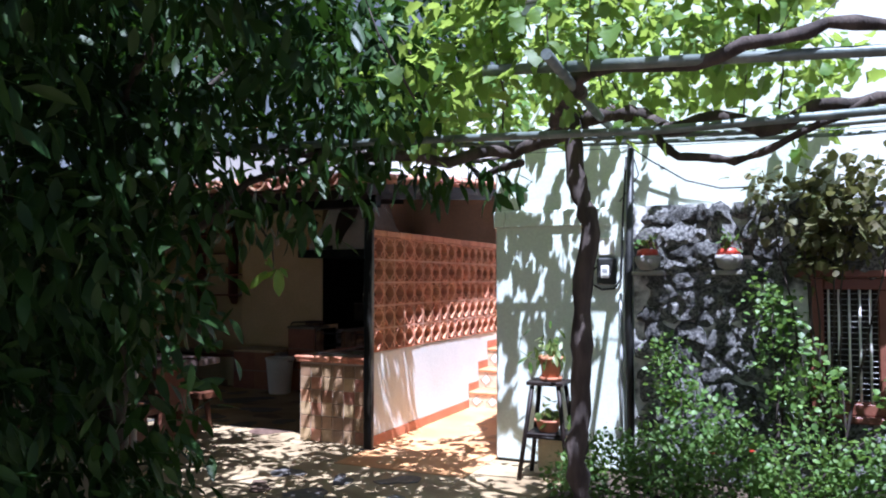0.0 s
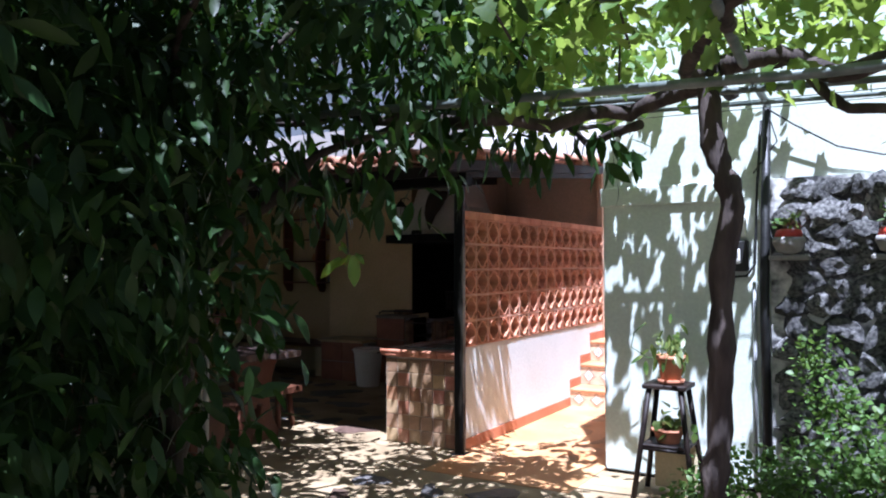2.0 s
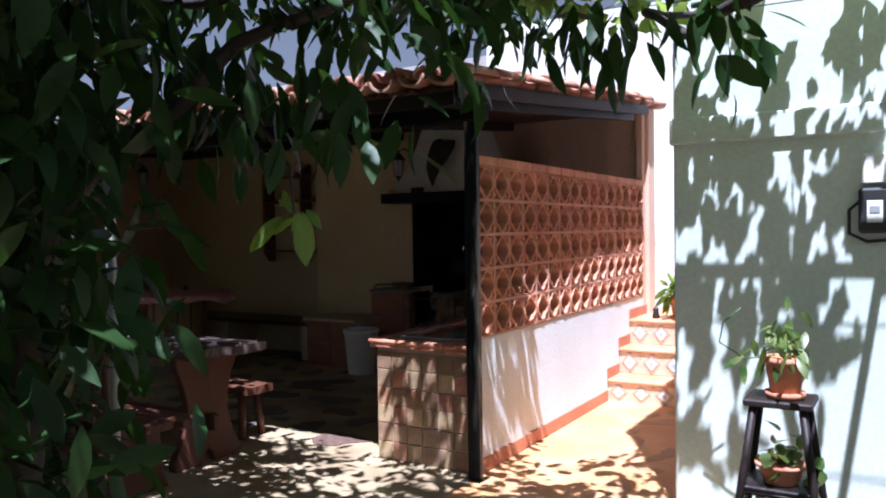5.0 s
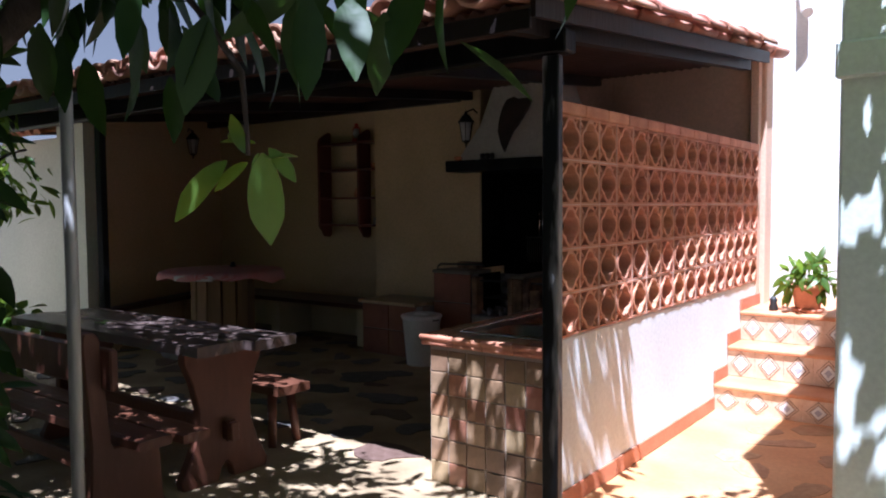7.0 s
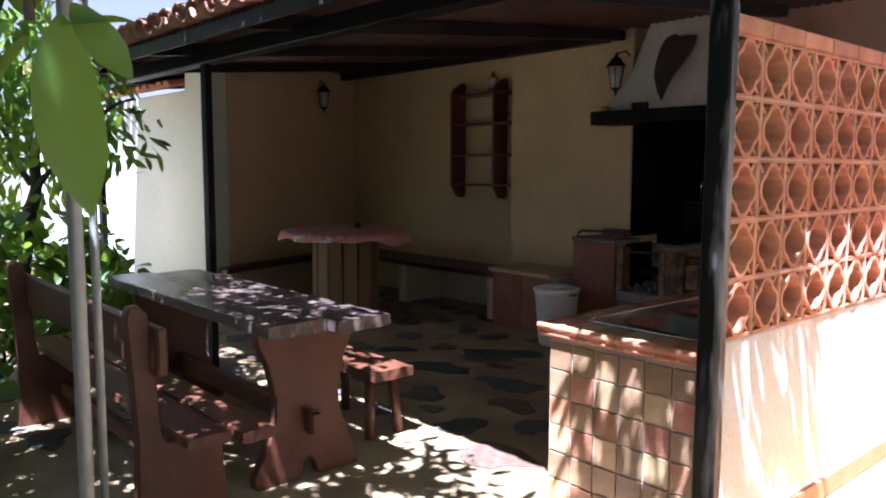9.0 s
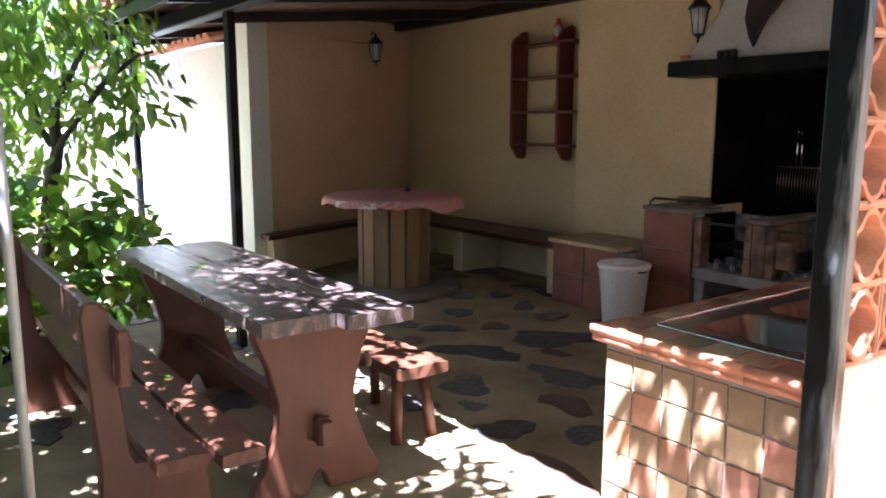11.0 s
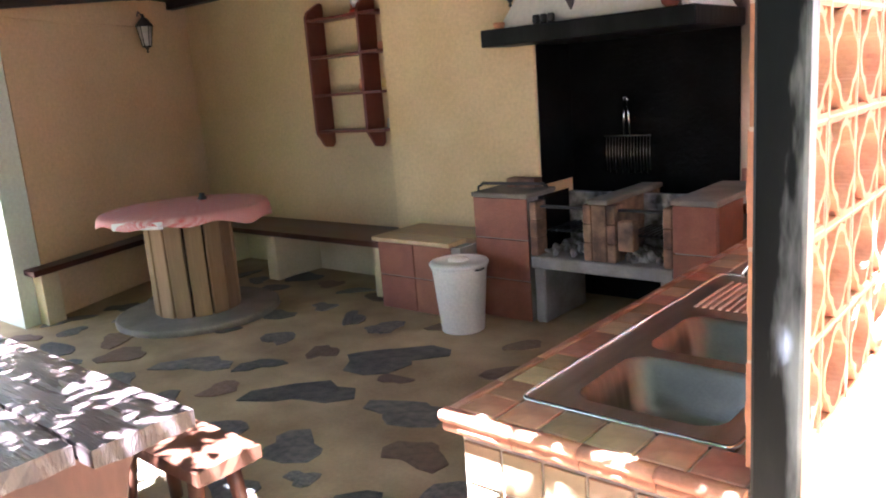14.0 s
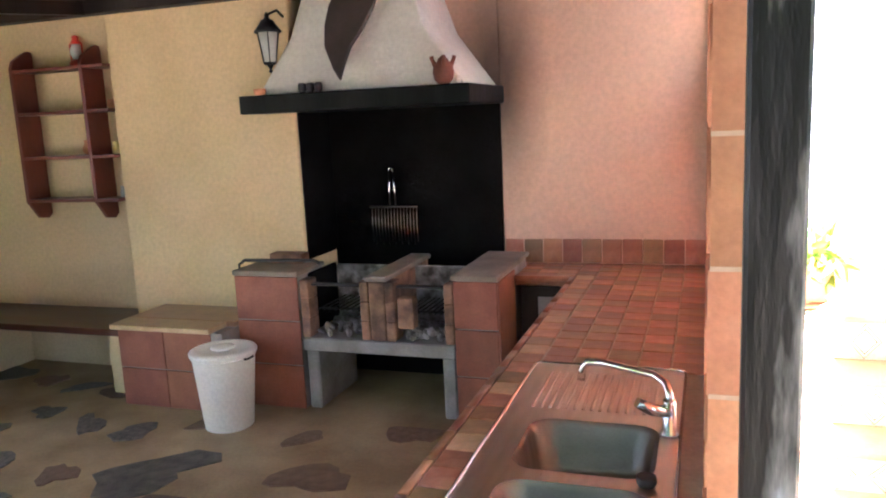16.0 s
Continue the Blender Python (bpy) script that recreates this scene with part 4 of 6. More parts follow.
def turned(name, at, prof, material, label, category, group=""):
    t = thing(name, at, label, category, group)
    part("body", lathe(prof, 20, None, at), material, t)
    return t
MZ = 1.892
for k in range(3):
    turned("small_mug", (-5.02 + 0.052 * k, 9.125, MZ), [(0.018, 0), (0.023, 0.012), (0.023, 0.042), (0.018, 0.052)], M["black_iron"], "tiny black clay mug on the mantel", "mug", "mugs on the mantel")
turned("clay_dish", (-5.30, 9.13, MZ), [(0.03, 0), (0.036, 0.02), (0.036, 0.035), (0.03, 0.036)], M["terracotta"], "small terracotta dish on the mantel", "dish")
jug = turned("clay_jug", (-4.17, 9.135, MZ), [(0.03, 0), (0.05, 0.02), (0.058, 0.06), (0.05, 0.10), (0.03, 0.12), (0.026, 0.135)], M["old_clay"], "terracotta jug with several spouts", "jug")
for a in range(4):
    c, s_ = math.cos(a * 1.57 + 0.4), math.sin(a * 1.57 + 0.4)
    part("spout", tube([(-4.17 + 0.04 * c, 9.135 + 0.04 * s_, MZ + 0.09), (-4.17 + 0.058 * c, 9.135 + 0.058 * s_, MZ + 0.13), (-4.17 + 0.062 * c, 9.135 + 0.062 * s_, MZ + 0.145)], [0.014, 0.011, 0.013], 8), M["old_clay"], jug)
turned("small_cup", (-4.09, 9.135, MZ), [(0.014, 0), (0.018, 0.02), (0.015, 0.04)], M["pale_glaze"], "small pale pot on the mantel", "pot")

fork = thing("grill_rack", (-4.785, 9.8, 0.95), "steel barbecue grill rack with twin handles, hung on the wall", "grill rack")
for dx in (-0.022, 0.022):
    part("handle", tube([(-4.785 + dx, 9.80, 1.160), (-4.785 + dx * 0.6, 9.79, 1.380)], 0.007, 8), M["chrome"], fork)
part("loop", tube([(-4.800, 9.79, 1.380), (-4.795, 9.79, 1.405), (-4.775, 9.79, 1.405), (-4.770, 9.79, 1.380)], 0.005, 8), M["chrome"], fork)
part("cross_bar", tube([(-4.955, 9.80, 1.150), (-4.615, 9.80, 1.150)], 0.006, 8), M["steel"], fork)
for k in range(15):
    part("tine", tube([(-4.935 + 0.0225 * k, 9.80, 1.155), (-4.935 + 0.0225 * k, 9.79, 1.030), (-4.935 + 0.0225 * k, 9.80, 0.920 - 0.02 * (k % 2))], 0.0035, 5), M["steel"], fork)

def lantern(at, label):
    x, y, z = at
    t = thing("wall_lantern", at, label, "lantern")
    foot = part("base", lathe([(0.022, 0), (0.042, 0.006), (0.04, 0.016)], 6, None, (x, y, z - 0.155)), M["black_iron"], t)
    part("finial", lathe([(0.003, 0), (0.012, 0.01), (0.005, 0.022), (0.014, 0.035), (0.02, 0.045)], 12, None, (x, y, z - 0.20)), M["black_iron"], foot)
    pane = part("glass", lathe([(0.038, 0), (0.066, 0.17)], 6, None, (x, y, z - 0.14)), M["lamp_glass"], t, "cloudy glass panes")
    for k in range(6):
        c, s_ = math.cos(k * math.pi / 3), math.sin(k * math.pi / 3)
        part("rib", tube([(x + 0.040 * c, y + 0.040 * s_, z - 0.14), (x + 0.068 * c, y + 0.068 * s_, z + 0.03)], 0.004, 5), M["black_iron"], pane)
    part("cap", lathe([(0.078, 0), (0.08, 0.008), (0.05, 0.045), (0.035, 0.07), (0.015, 0.08), (0.012, 0.10), (0.004, 0.115)], 12, None, (x, y, z + 0.03)), M["black_iron"], t)
    return t
L1 = lantern((-5.27, 9.22, 2.22), "black wall lantern with cloudy glass hung by the hood")
part("bracket", tube([(-5.27, 9.41, 2.36), (-5.27, 9.34, 2.39), (-5.27, 9.22, 2.35)], 0.007, 6), M["black_iron"], L1)
L2 = lantern((-9.07, 8.88, 2.26), "black wall lantern with cloudy glass on the side wall")
part("bracket", tube([(-9.20, 8.88, 2.36), (-9.14, 8.88, 2.43), (-9.07, 8.88, 2.38)], 0.007, 6), M["black_iron"], L2)
cord = thing("lamp_cable", (-8.9, 8.1, 2.2), "thin cable along the peach wall", "cable")
part("wire", tube([(-8.57, 7.50, 2.30), (-8.85, 8.15, 2.29), (-9.15, 8.84, 2.30)], 0.006, 5), M["peach"], cord)

# ---- shelf ----
shelf = thing("wall_shelf", (-7.05, 9.55, 1.25), "red-brown wooden wall shelf with scalloped sides and knick-knacks", "shelf")
SXA, SXB, SYF = -7.45, -6.635, 9.375
def side(x):
    prof = [(9.574, 1.15), (9.54, 1.12), (9.46, 1.13), (9.42, 1.19), (SYF, 1.25), (SYF, 2.19), (9.40, 2.24), (9.48, 2.29), (9.53, 2.315), (9.565, 2.31), (9.574, 2.28)]
    return prism([(y, z) for y, z in prof], 0.03, "x", x, 0.004)
for x in (SXA, -6.84):
    part("side_panel", side(x), M["shelf_wood"], shelf)
for z in (1.26, 1.56, 1.87, 2.165):
    part("board", box(SXA + 0.001, SYF + 0.004, z - 0.011, SXB, 9.574, z + 0.011, 0.003), M["shelf_wood"], shelf)
turned("clay_pitcher", (-6.98, 9.53, 1.572), [(0.02, 0), (0.036, 0.02), (0.036, 0.05), (0.02, 0.08), (0.026, 0.10)], M["terracotta"], "little terracotta pitcher on the shelf", "pitcher")
turned("yellow_pot", (-6.70, 9.50, 1.572), [(0.028, 0), (0.032, 0.03), (0.03, 0.085), (0.02, 0.09)], M["yellow"], "small yellow decorated pot on the shelf", "pot")
turned("blue_vase", (-6.69, 9.50, 1.272), [(0.018, 0), (0.022, 0.03), (0.014, 0.06), (0.018, 0.075)], M["plastic"], "small grey vase on the shelf", "vase")
turned("clay_cup", (-6.70, 9.50, 1.882), [(0.026, 0), (0.034, 0.03), (0.03, 0.06)], M["terracotta"], "terracotta cup on the shelf", "cup")
hl = thing("hurricane_lamp", (-6.98, 9.53, 2.178), "red hurricane lamp standing on top of the shelf", "oil lamp")
part("tank", lathe([(0.05, 0), (0.055, 0.012), (0.052, 0.035), (0.025, 0.05)], 18, None, (-6.98, 9.53, 2.178)), M["red_glaze"], hl)
part("globe", lathe([(0.022, 0), (0.04, 0.03), (0.042, 0.06), (0.028, 0.10)], 18, None, (-6.98, 9.53, 2.23)), M["lamp_glass"], hl)
part("chimney", lathe([(0.034, 0), (0.034, 0.01), (0.02, 0.03), (0.024, 0.05), (0.008, 0.06)], 16, None, (-6.98, 9.53, 2.332)), M["red_glaze"], hl)
for dx in (-0.052, 0.052):
    part("side_tube", tube([(-6.98 + dx * 0.8, 9.53, 2.21), (-6.98 + dx, 9.53, 2.25), (-6.98 + dx, 9.53, 2.33), (-6.98 + dx * 0.4, 9.53, 2.36)], 0.006, 6), M["red_glaze"], hl)

# ---- benches along the walls ----
wb = thing("wall_bench", (-7.6, 9.45, 0), "dark red-brown plank bench on cream masonry blocks along the back wall", "bench")
part("seat", box(-9.05, 9.04, 0.40, -6.375, 9.575, 0.445, 0.006), M["bench_wood"], wb)
for x in (-6.50, -7.85, -8.95):
    part("block", box(x - 0.07, 9.06, 0, x + 0.07, 9.57, 0.399, 0.008), M["cream"], wb)
part("back_fill", box(-9.2, 9.56, 0.0, -6.63, 9.578, 0.399, 0), M["cream"], wb)
sb = thing("wall_bench", (-8.7, 8.3, 0), "dark red-brown plank bench on cream masonry blocks along the side wall", "bench")
bm = prism([(-8.32, 7.27), (-8.96, 9.03), (-9.22, 9.03), (-8.60, 7.42), (-8.54, 7.27)], 0.045, "z", 0.40, 0.005)
part("seat", bm, M["bench_wood"], sb)
part("block", prism([(-8.36, 7.33), (-8.42, 7.49), (-8.56, 7.49), (-8.52, 7.33)], 0.399, "z", 0.0, 0.008), M["cream"], sb)
part("block", prism([(-8.86, 8.70), (-8.91, 8.85), (-9.14, 8.85), (-9.08, 8.70)], 0.399, "z", 0.0, 0.008), M["cream"], sb)

seat = thing("tiled_seat", (-6.0, 9.15, 0), "low masonry seat faced with terracotta tiles beside the barbecue", "seat")
part("core", box(-6.33, 8.912, 0, -5.57, 9.415, 0.50, 0), M["concrete"], seat)
for i in range(2):
    for k in range(2):
        part("facing_tile", box(-6.335 + 0.345 * i + 0.002, 8.90, 0.004 + 0.25 * k, -6.335 + 0.345 * (i + 1) - 0.002, 8.9115, 0.248 + 0.25 * k, 0.003), M["brick_panel"], seat)
part("side_facing", box(-6.342, 8.92, 0.004, -6.331, 9.41, 0.498, 0.002), M["cream"], seat)
part("top_slab", box(-6.37, 8.87, 0.501, -5.63, 9.06, 0.535, 0.006), M["tile_tan"], seat)
part("top_slab", box(-6.37, 9.062, 0.501, -5.572, 9.415, 0.535, 0.006), M["tile_tan"], seat)

# ---- bin ----
bn = thing("waste_bin", (-5.46, 8.76, 0), "white plastic waste bin with a lid beside the barbecue", "bin")
tub = part("tub", lathe([(0.135, 0), (0.14, 0.004), (0.178, 0.42), (0.185, 0.425), (0.185, 0.44)], 40, None, (-5.46, 8.76, 0)), M["bin"], bn)
lid = part("lid", lathe([(0.192, 0), (0.194, 0.012), (0.186, 0.022), (0.15, 0.03), (0.148, 0.022), (0.02, 0.026)], 40, None, (-5.46, 8.76, 0.441)), M["bin"], bn)
part("lid_ridge", lathe([(0.07, 0), (0.065, 0.012), (0.01, 0.014)], 24, None, (-5.46, 8.76, 0.466)), M["bin"], lid)
part("handle", tube([(-5.285, 8.70, 0.425), (-5.268, 8.72, 0.425), (-5.268, 8.77, 0.425), (-5.285, 8.79, 0.425)], 0.006, 6), M["cable"], tub, "black plastic handle")

# ---- cable-drum table ----
SPX, SPY = -7.55, 8.12
spool = thing("spool_table", (SPX, SPY, 0), "cable-drum table of upright planks on a round base", "table")
part("base_disc", lathe([(0.60, 0), (0.605, 0.006), (0.605, 0.045), (0.59, 0.05)], 40, None, (SPX, SPY, 0)), M["grey_board"], spool)
part("top_disc", lathe([(0.585, 0), (0.59, 0.005), (0.59, 0.04), (0.58, 0.045)], 40, None, (SPX, SPY, 0.79)), M["grey_board"], spool)
me = mesh_of(box(-0.062, -0.013, 0, 0.062, 0.013, 0.738, 0.005), "stave", M["plank"])
for k in range(14):
    a = 2 * math.pi * k / 14
    o = part("stave", me, None, spool)
    o.matrix_basis = pose(SPX + 0.30 * math.cos(a), SPY + 0.30 * math.sin(a), 0.051, rnd.uniform(-1, 1), 0, math.degrees(a) + 90)
part("core", lathe([(0.275, 0), (0.275, 0.735)], 20, None, (SPX, SPY, 0.052)), M["dark_wood"], spool)
def drape():
    bm = bmesh.new()
    rings = []
    n = 72
    for r, drop in ((0.0, 0), (0.30, 0), (0.57, 0), (0.605, 0.008), (0.622, 0.03), (0.63, 0.06)):
        ring = []
        for k in range(n):
            a = 2 * math.pi * k / n
            hem = 1 + 0.9 * max(0, math.sin(2 * a + 0.6)) + 0.25 * math.sin(9 * a)
            ring.append(bm.verts.new((SPX + r * math.cos(a) * (1 + 0.012 * math.sin(11 * a) * (drop > 0)), SPY + r * math.sin(a), 0.8385 - drop * hem)))
            if r == 0:
                break
        rings.append(ring)
    for k in range(n):
        bm.faces.new((rings[0][0], rings[1][k], rings[1][(k + 1) % n])).smooth = True
    for a, b in zip(rings[1:], rings[2:]):
        for k in range(n):
            bm.faces.new((a[k], b[k], b[(k + 1) % n], a[(k + 1) % n])).smooth = True
    return bm
cl = thing("tablecloth", (SPX, SPY, 0.838), "red and white checked cloth draped over the round table", "tablecloth")
part("cloth", drape(), M["gingham"], cl)
part("lining", prism([(SPX + 0.10, SPY - 0.628), (SPX + 0.42, SPY - 0.47), (SPX + 0.44, SPY - 0.44), (SPX + 0.12, SPY - 0.60)], 0.05, "z", 0.77), M["cloth"], cl, "white underside folded out")
turned("ash_pot", (SPX - 0.15, SPY + 0.25, 0.8395), [(0.03, 0), (0.035, 0.01), (0.02, 0.03), (0.022, 0.05)], M["black_iron"], "small dark pot on the checked cloth", "pot")

# ---- plank table ----
tb = thing("plank_table", (-5.2, 5.78, 0), "weathered red-brown plank table with shaped trestle ends, sun-dappled", "table")
TX0, TX1, TY0, TY1, TZ = -6.24, -4.19, 5.49, 6.07, 0.772
def worn_plank(x0, y0, z0, x1, y1, z1, seed, nx=26):
    """A thick board with uneven ends and chipped edges."""
    bm = bmesh.new()
    bmesh.ops.create_grid(bm, x_segments=nx, y_segments=6, size=0.5)
    top = bm.faces[:]
    geo = bmesh.ops.extrude_face_region(bm, geom=top)
    for v in [g for g in geo["geom"] if isinstance(g, bmesh.types.BMVert)]:
        v.co.z = 1
    for v in bm.verts:
        u, w, h = v.co.x + 0.5, v.co.y + 0.5, v.co.z
        e = 0.007 * noise.noise(Vector((u * 14 + seed, w * 5, h * 3)))
        x = x0 + u * (x1 - x0) + (e * 1.5 if u in (0, 1) else 0)
        y = y0 + w * (y1 - y0) + (e if w < 0.01 or w > 0.99 else 0)
        z = z0 + h * (z1 - z0) + 0.003 * noise.noise(Vector((u * 6, w * 20, seed)))
        if w < 0.01 or w > 0.99:
            z += -0.004 if h > 0.5 else 0.004
        v.co = (x, y, z)
    bmesh.ops.recalc_face_normals(bm, faces=bm.faces[:])
    return bm


part("top_plank", worn_plank(TX0, TY0, TZ - 0.058, TX1 - 0.07, 5.772, TZ, 1), M["table_wood"], tb)
part("top_plank", worn_plank(TX0 + 0.03, 5.786, TZ - 0.058, TX1, TY1, TZ - 0.002, 2), M["table_wood"], tb)
def trestle(x):
    prof = [(-0.27, 0), (-0.05, 0), (-0.03, 0.07), (0.0, 0.10), (0.03, 0.07), (0.05, 0), (0.27, 0), (0.28, 0.05), (0.22, 0.16), (0.17, 0.30), (0.165, 0.40), (0.20, 0.55), (0.25, 0.66), (0.25, 0.712), (-0.25, 0.712), (-0.25, 0.66), (-0.20, 0.55), (-0.165, 0.40), (-0.17, 0.30), (-0.22, 0.16), (-0.28, 0.05)]
    return prism([(5.78 + u, v) for u, v in prof], 0.06, "x", x, 0.006)
for x in (TX1 - 0.30, TX0 + 0.30):
    part("trestle_end", trestle(x), M["red_wood"], tb)
bar_ = part("stretcher", box(TX0 + 0.22, 5.755, 0.22, TX1 - 0.16, 5.805, 0.32, 0.006), M["red_wood"], tb)
for x in (TX1 - 0.20, TX0 + 0.20):
    part("wedge", box(x - 0.010, 5.752, 0.215, x + 0.010, 5.808, 0.33, 0.004), M["red_wood"], bar_)
for i, (x, y, s) in enumerate(((-5.45, 5.62, 0.035), (-5.50, 5.72, 0.02))):
    lf = thing("fallen_leaf", (x, y, TZ), "curled green leaf lying on the table", "leaf", "leaves on the table")
    part("blade", leaves([(x, y, TZ + 0.006)], [(0, 0.2, 1)], [(1, 0.4 - i, 0.05)], [s * 2.2], "round", i), None, lf).data.materials.append(M["bush_leaf"])

# ---- bench with a back rest ----
bk = thing("garden_bench", (-5.2, 5.2, 0), "red-brown plank bench with back rest beside the table", "bench")
BX0, BX1 = -6.35, -4.05
part("seat_plank", worn_plank(BX0, 5.26, 0.385, BX1, 5.40, 0.43, 5), M["red_wood"], bk)
part("seat_plank", worn_plank(BX0, 5.08, 0.385, BX1 - 0.06, 5.24, 0.43, 6), M["red_wood"], bk)
part("back_plank", box(BX0 + 0.05, 5.005, 0.655, BX1 - 0.15, 5.045, 0.84, 0.008), M["red_wood"], bk)
def bench_end(x):
    prof = [(4.93, 0), (5.34, 0), (5.30, 0.10), (5.28, 0.384), (5.06, 0.384), (5.045, 0.42), (5.003, 0.89), (4.97, 0.92), (4.93, 0.915), (4.92, 0.87), (4.95, 0.40), (4.94, 0.12)]
    return prism(prof, 0.055, "x", x, 0.008)
for x in (BX1 - 0.28, BX0 + 0.25):
    part("bench_end", bench_end(x), M["red_wood"], bk)
part("stretcher", box(BX0 + 0.31, 5.15, 0.15, BX1 - 0.285, 5.19, 0.23, 0.005), M["red_wood"], bk)
lf = thing("fallen_leaf", (-4.95, 5.32, 0.43), "green leaf lying on the bench", "leaf")
part("blade", leaves([(-4.95, 5.32, 0.438)], [(0, 0.2, 1)], [(1, 0.6, 0.1)], [0.07], "round", 3), None, lf).data.materials.append(M["young_leaf"])

# ---- stool ----
st = thing("low_stool", (-4.9, 6.38, 0), "low red-brown plank stool on round legs", "stool")
part("seat", worn_plank(-5.25, 6.25, 0.325, -4.56, 6.51, 0.38, 9, 12), M["red_wood"], st)
for x, y in ((-5.13, 6.31), (-5.13, 6.45), (-4.68, 6.31), (-4.68, 6.45)):
    part("leg", tube([(x, y, 0.328), (x + (0.03 if x > -4.9 else -0.03), y + (0.03 if y > 6.4 else -0.03), 0.0)], [0.03, 0.026], 12), M["red_wood"], st)

# ---- twin pale pipes by the bench ----
pp = thing("support_pipes", (-3.8, 4.65, 0), "two pale metal pipes standing one behind the other", "pipe")
for x, y, r in ((-3.735, 4.61, 0.021), (-3.905, 4.712, 0.013)):
    part("pipe", tube([(x - 0.01, y, 0), (x, y, 1.2), (x - 0.01, y, 2.75)], r, 12), M["pale_pipe"], pp)

# ================= garden =================
# ---- vine on its pipe pergola ----
pg = thing("pergola", (0.0, 4.6, 0), "grey pipe pergola carrying the grape vine", "pergola")
def pipe(a, b, r, name="pipe"):
    a, b = Vector(a), Vector(b)
    mid = (a + b) / 2 - Vector((0, 0, 0.012 * (b - a).length))
    part(name, tube([a, mid, b], r, 10), M["iron"], pg)
pipe((-0.57, 3.46, 2.40), (3.4, 4.10, 2.42), 0.024)
pipe((-3.3, 4.02, 2.31), (3.4, 4.46, 2.31), 0.022)
pipe((-2.6, 4.62, 2.36), (3.4, 4.95, 2.36), 0.016)
pipe((-1.9, 5.02, 2.39), (-0.12, 5.15, 2.40), 0.014)
pipe((-1.4, 6.02, 2.52), (3.4, 6.10, 2.50), 0.014)
pipe((-0.18, 3.10, 2.33), (-0.45, 6.36, 2.54), 0.022, "cross_bar")
pipe((1.75, 3.10, 2.36), (1.75, 6.40, 2.52), 0.022, "cross_bar")
part("upright", tube([(-0.48, 6.40, 0.0), (-0.49, 6.40, 1.3), (-0.46, 6.40, 2.56)], [0.030, 0.030, 0.026], 10), M["black_iron"], pg)
part("upright", tube([(3.3, 4.3, -0.02), (3.3, 4.3, 2.40)], 0.026, 10), M["iron"], pg)
for k in range(4):
    part("wire", tube([(-1.6, 5.2 + 0.25 * k, 2.46), (1.0, 5.23 + 0.25 * k, 2.43), (3.4, 5.27 + 0.25 * k, 2.46)], 0.003, 5), M["iron"], pg)

vine = thing("grape_vine", (-0.38, 4.50, -0.02), "old grape vine with a twisted dark trunk and fresh leaves", "vine")
def wander(points, steps, amp, seed):
    pts = [Vector(p) for p in points]
    out = []
    for i in range(len(pts) - 1):
        for k in range(steps):
            t = k / steps
            p = pts[i].lerp(pts[i + 1], t)
            q = p * 3.1 + Vector((seed * 7.3, 0, 0))
            out.append(p + amp * Vector((noise.noise(q), noise.noise(q + Vector((5, 9, 1))), noise.noise(q + Vector((1, 7, 3))))))
    out.append(pts[-1])
    return out


def limb(points, r0, r1, seed, amp=0.05, steps=7, sides=9, name="limb", parent=None, material=None):
    pts = wander(points, steps, amp, seed)
    n = len(pts)
    radii = [(r0 + (r1 - r0) * i / (n - 1)) * (1 + 0.42 * noise.noise(Vector((i * 0.9, seed, 2)))) for i in range(n)]
    return part(name, tube(pts, radii, sides), material or M["bark"], parent)


limb([(-0.38, 4.50, -0.03), (-0.42, 4.49, 0.6), (-0.39, 4.49, 1.15), (-0.36, 4.50, 1.75), (-0.42, 4.53, 2.10), (-0.47, 4.58, 2.42)], 0.056, 0.050, 1, 0.035, 7, 12, "trunk", vine)
limb([(-0.47, 4.58, 2.38), (-0.85, 4.75, 2.22), (-1.5, 4.4, 2.20), (-2.2, 4.2, 2.28), (-2.9, 4.1, 2.32)], 0.045, 0.018, 2, 0.09, parent=vine)
limb([(-0.46, 4.58, 2.40), (-0.1, 4.75, 2.34), (0.5, 4.55, 2.28), (1.1, 4.5, 2.36), (1.9, 4.5, 2.36), (2.8, 4.5, 2.40)], 0.05, 0.02, 3, 0.11, parent=vine)
limb([(-0.1, 4.75, 2.34), (0.10, 4.62, 2.14), (0.35, 4.55, 2.10), (0.75, 4.5, 2.22), (1.0, 4.4, 2.34)], 0.026, 0.016, 4, 0.07, parent=vine)
limb([(-0.47, 4.58, 2.42), (-0.45, 4.3, 2.36), (-0.2, 3.7, 2.38), (0.5, 3.6, 2.45), (1.3, 3.75, 2.45), (2.2, 3.9, 2.46)], 0.04, 0.02, 5, 0.10, parent=vine)
limb([(1.15, 4.5, 2.36), (1.25, 4.0, 2.55), (1.2, 3.7, 2.45)], 0.04, 0.02, 6, 0.08, parent=vine)
limb([(-0.85, 4.75, 2.22), (-1.1, 4.95, 2.16), (-1.35, 5.25, 2.28), (-1.3, 5.9, 2.50)], 0.026, 0.012, 7, 0.08, parent=vine)
limb([(-0.46, 4.60, 2.4), (-0.55, 5.6, 2.5), (-0.9, 6.1, 2.62), (-1.4, 6.25, 2.7)], 0.03, 0.012, 8, 0.08, parent=vine)
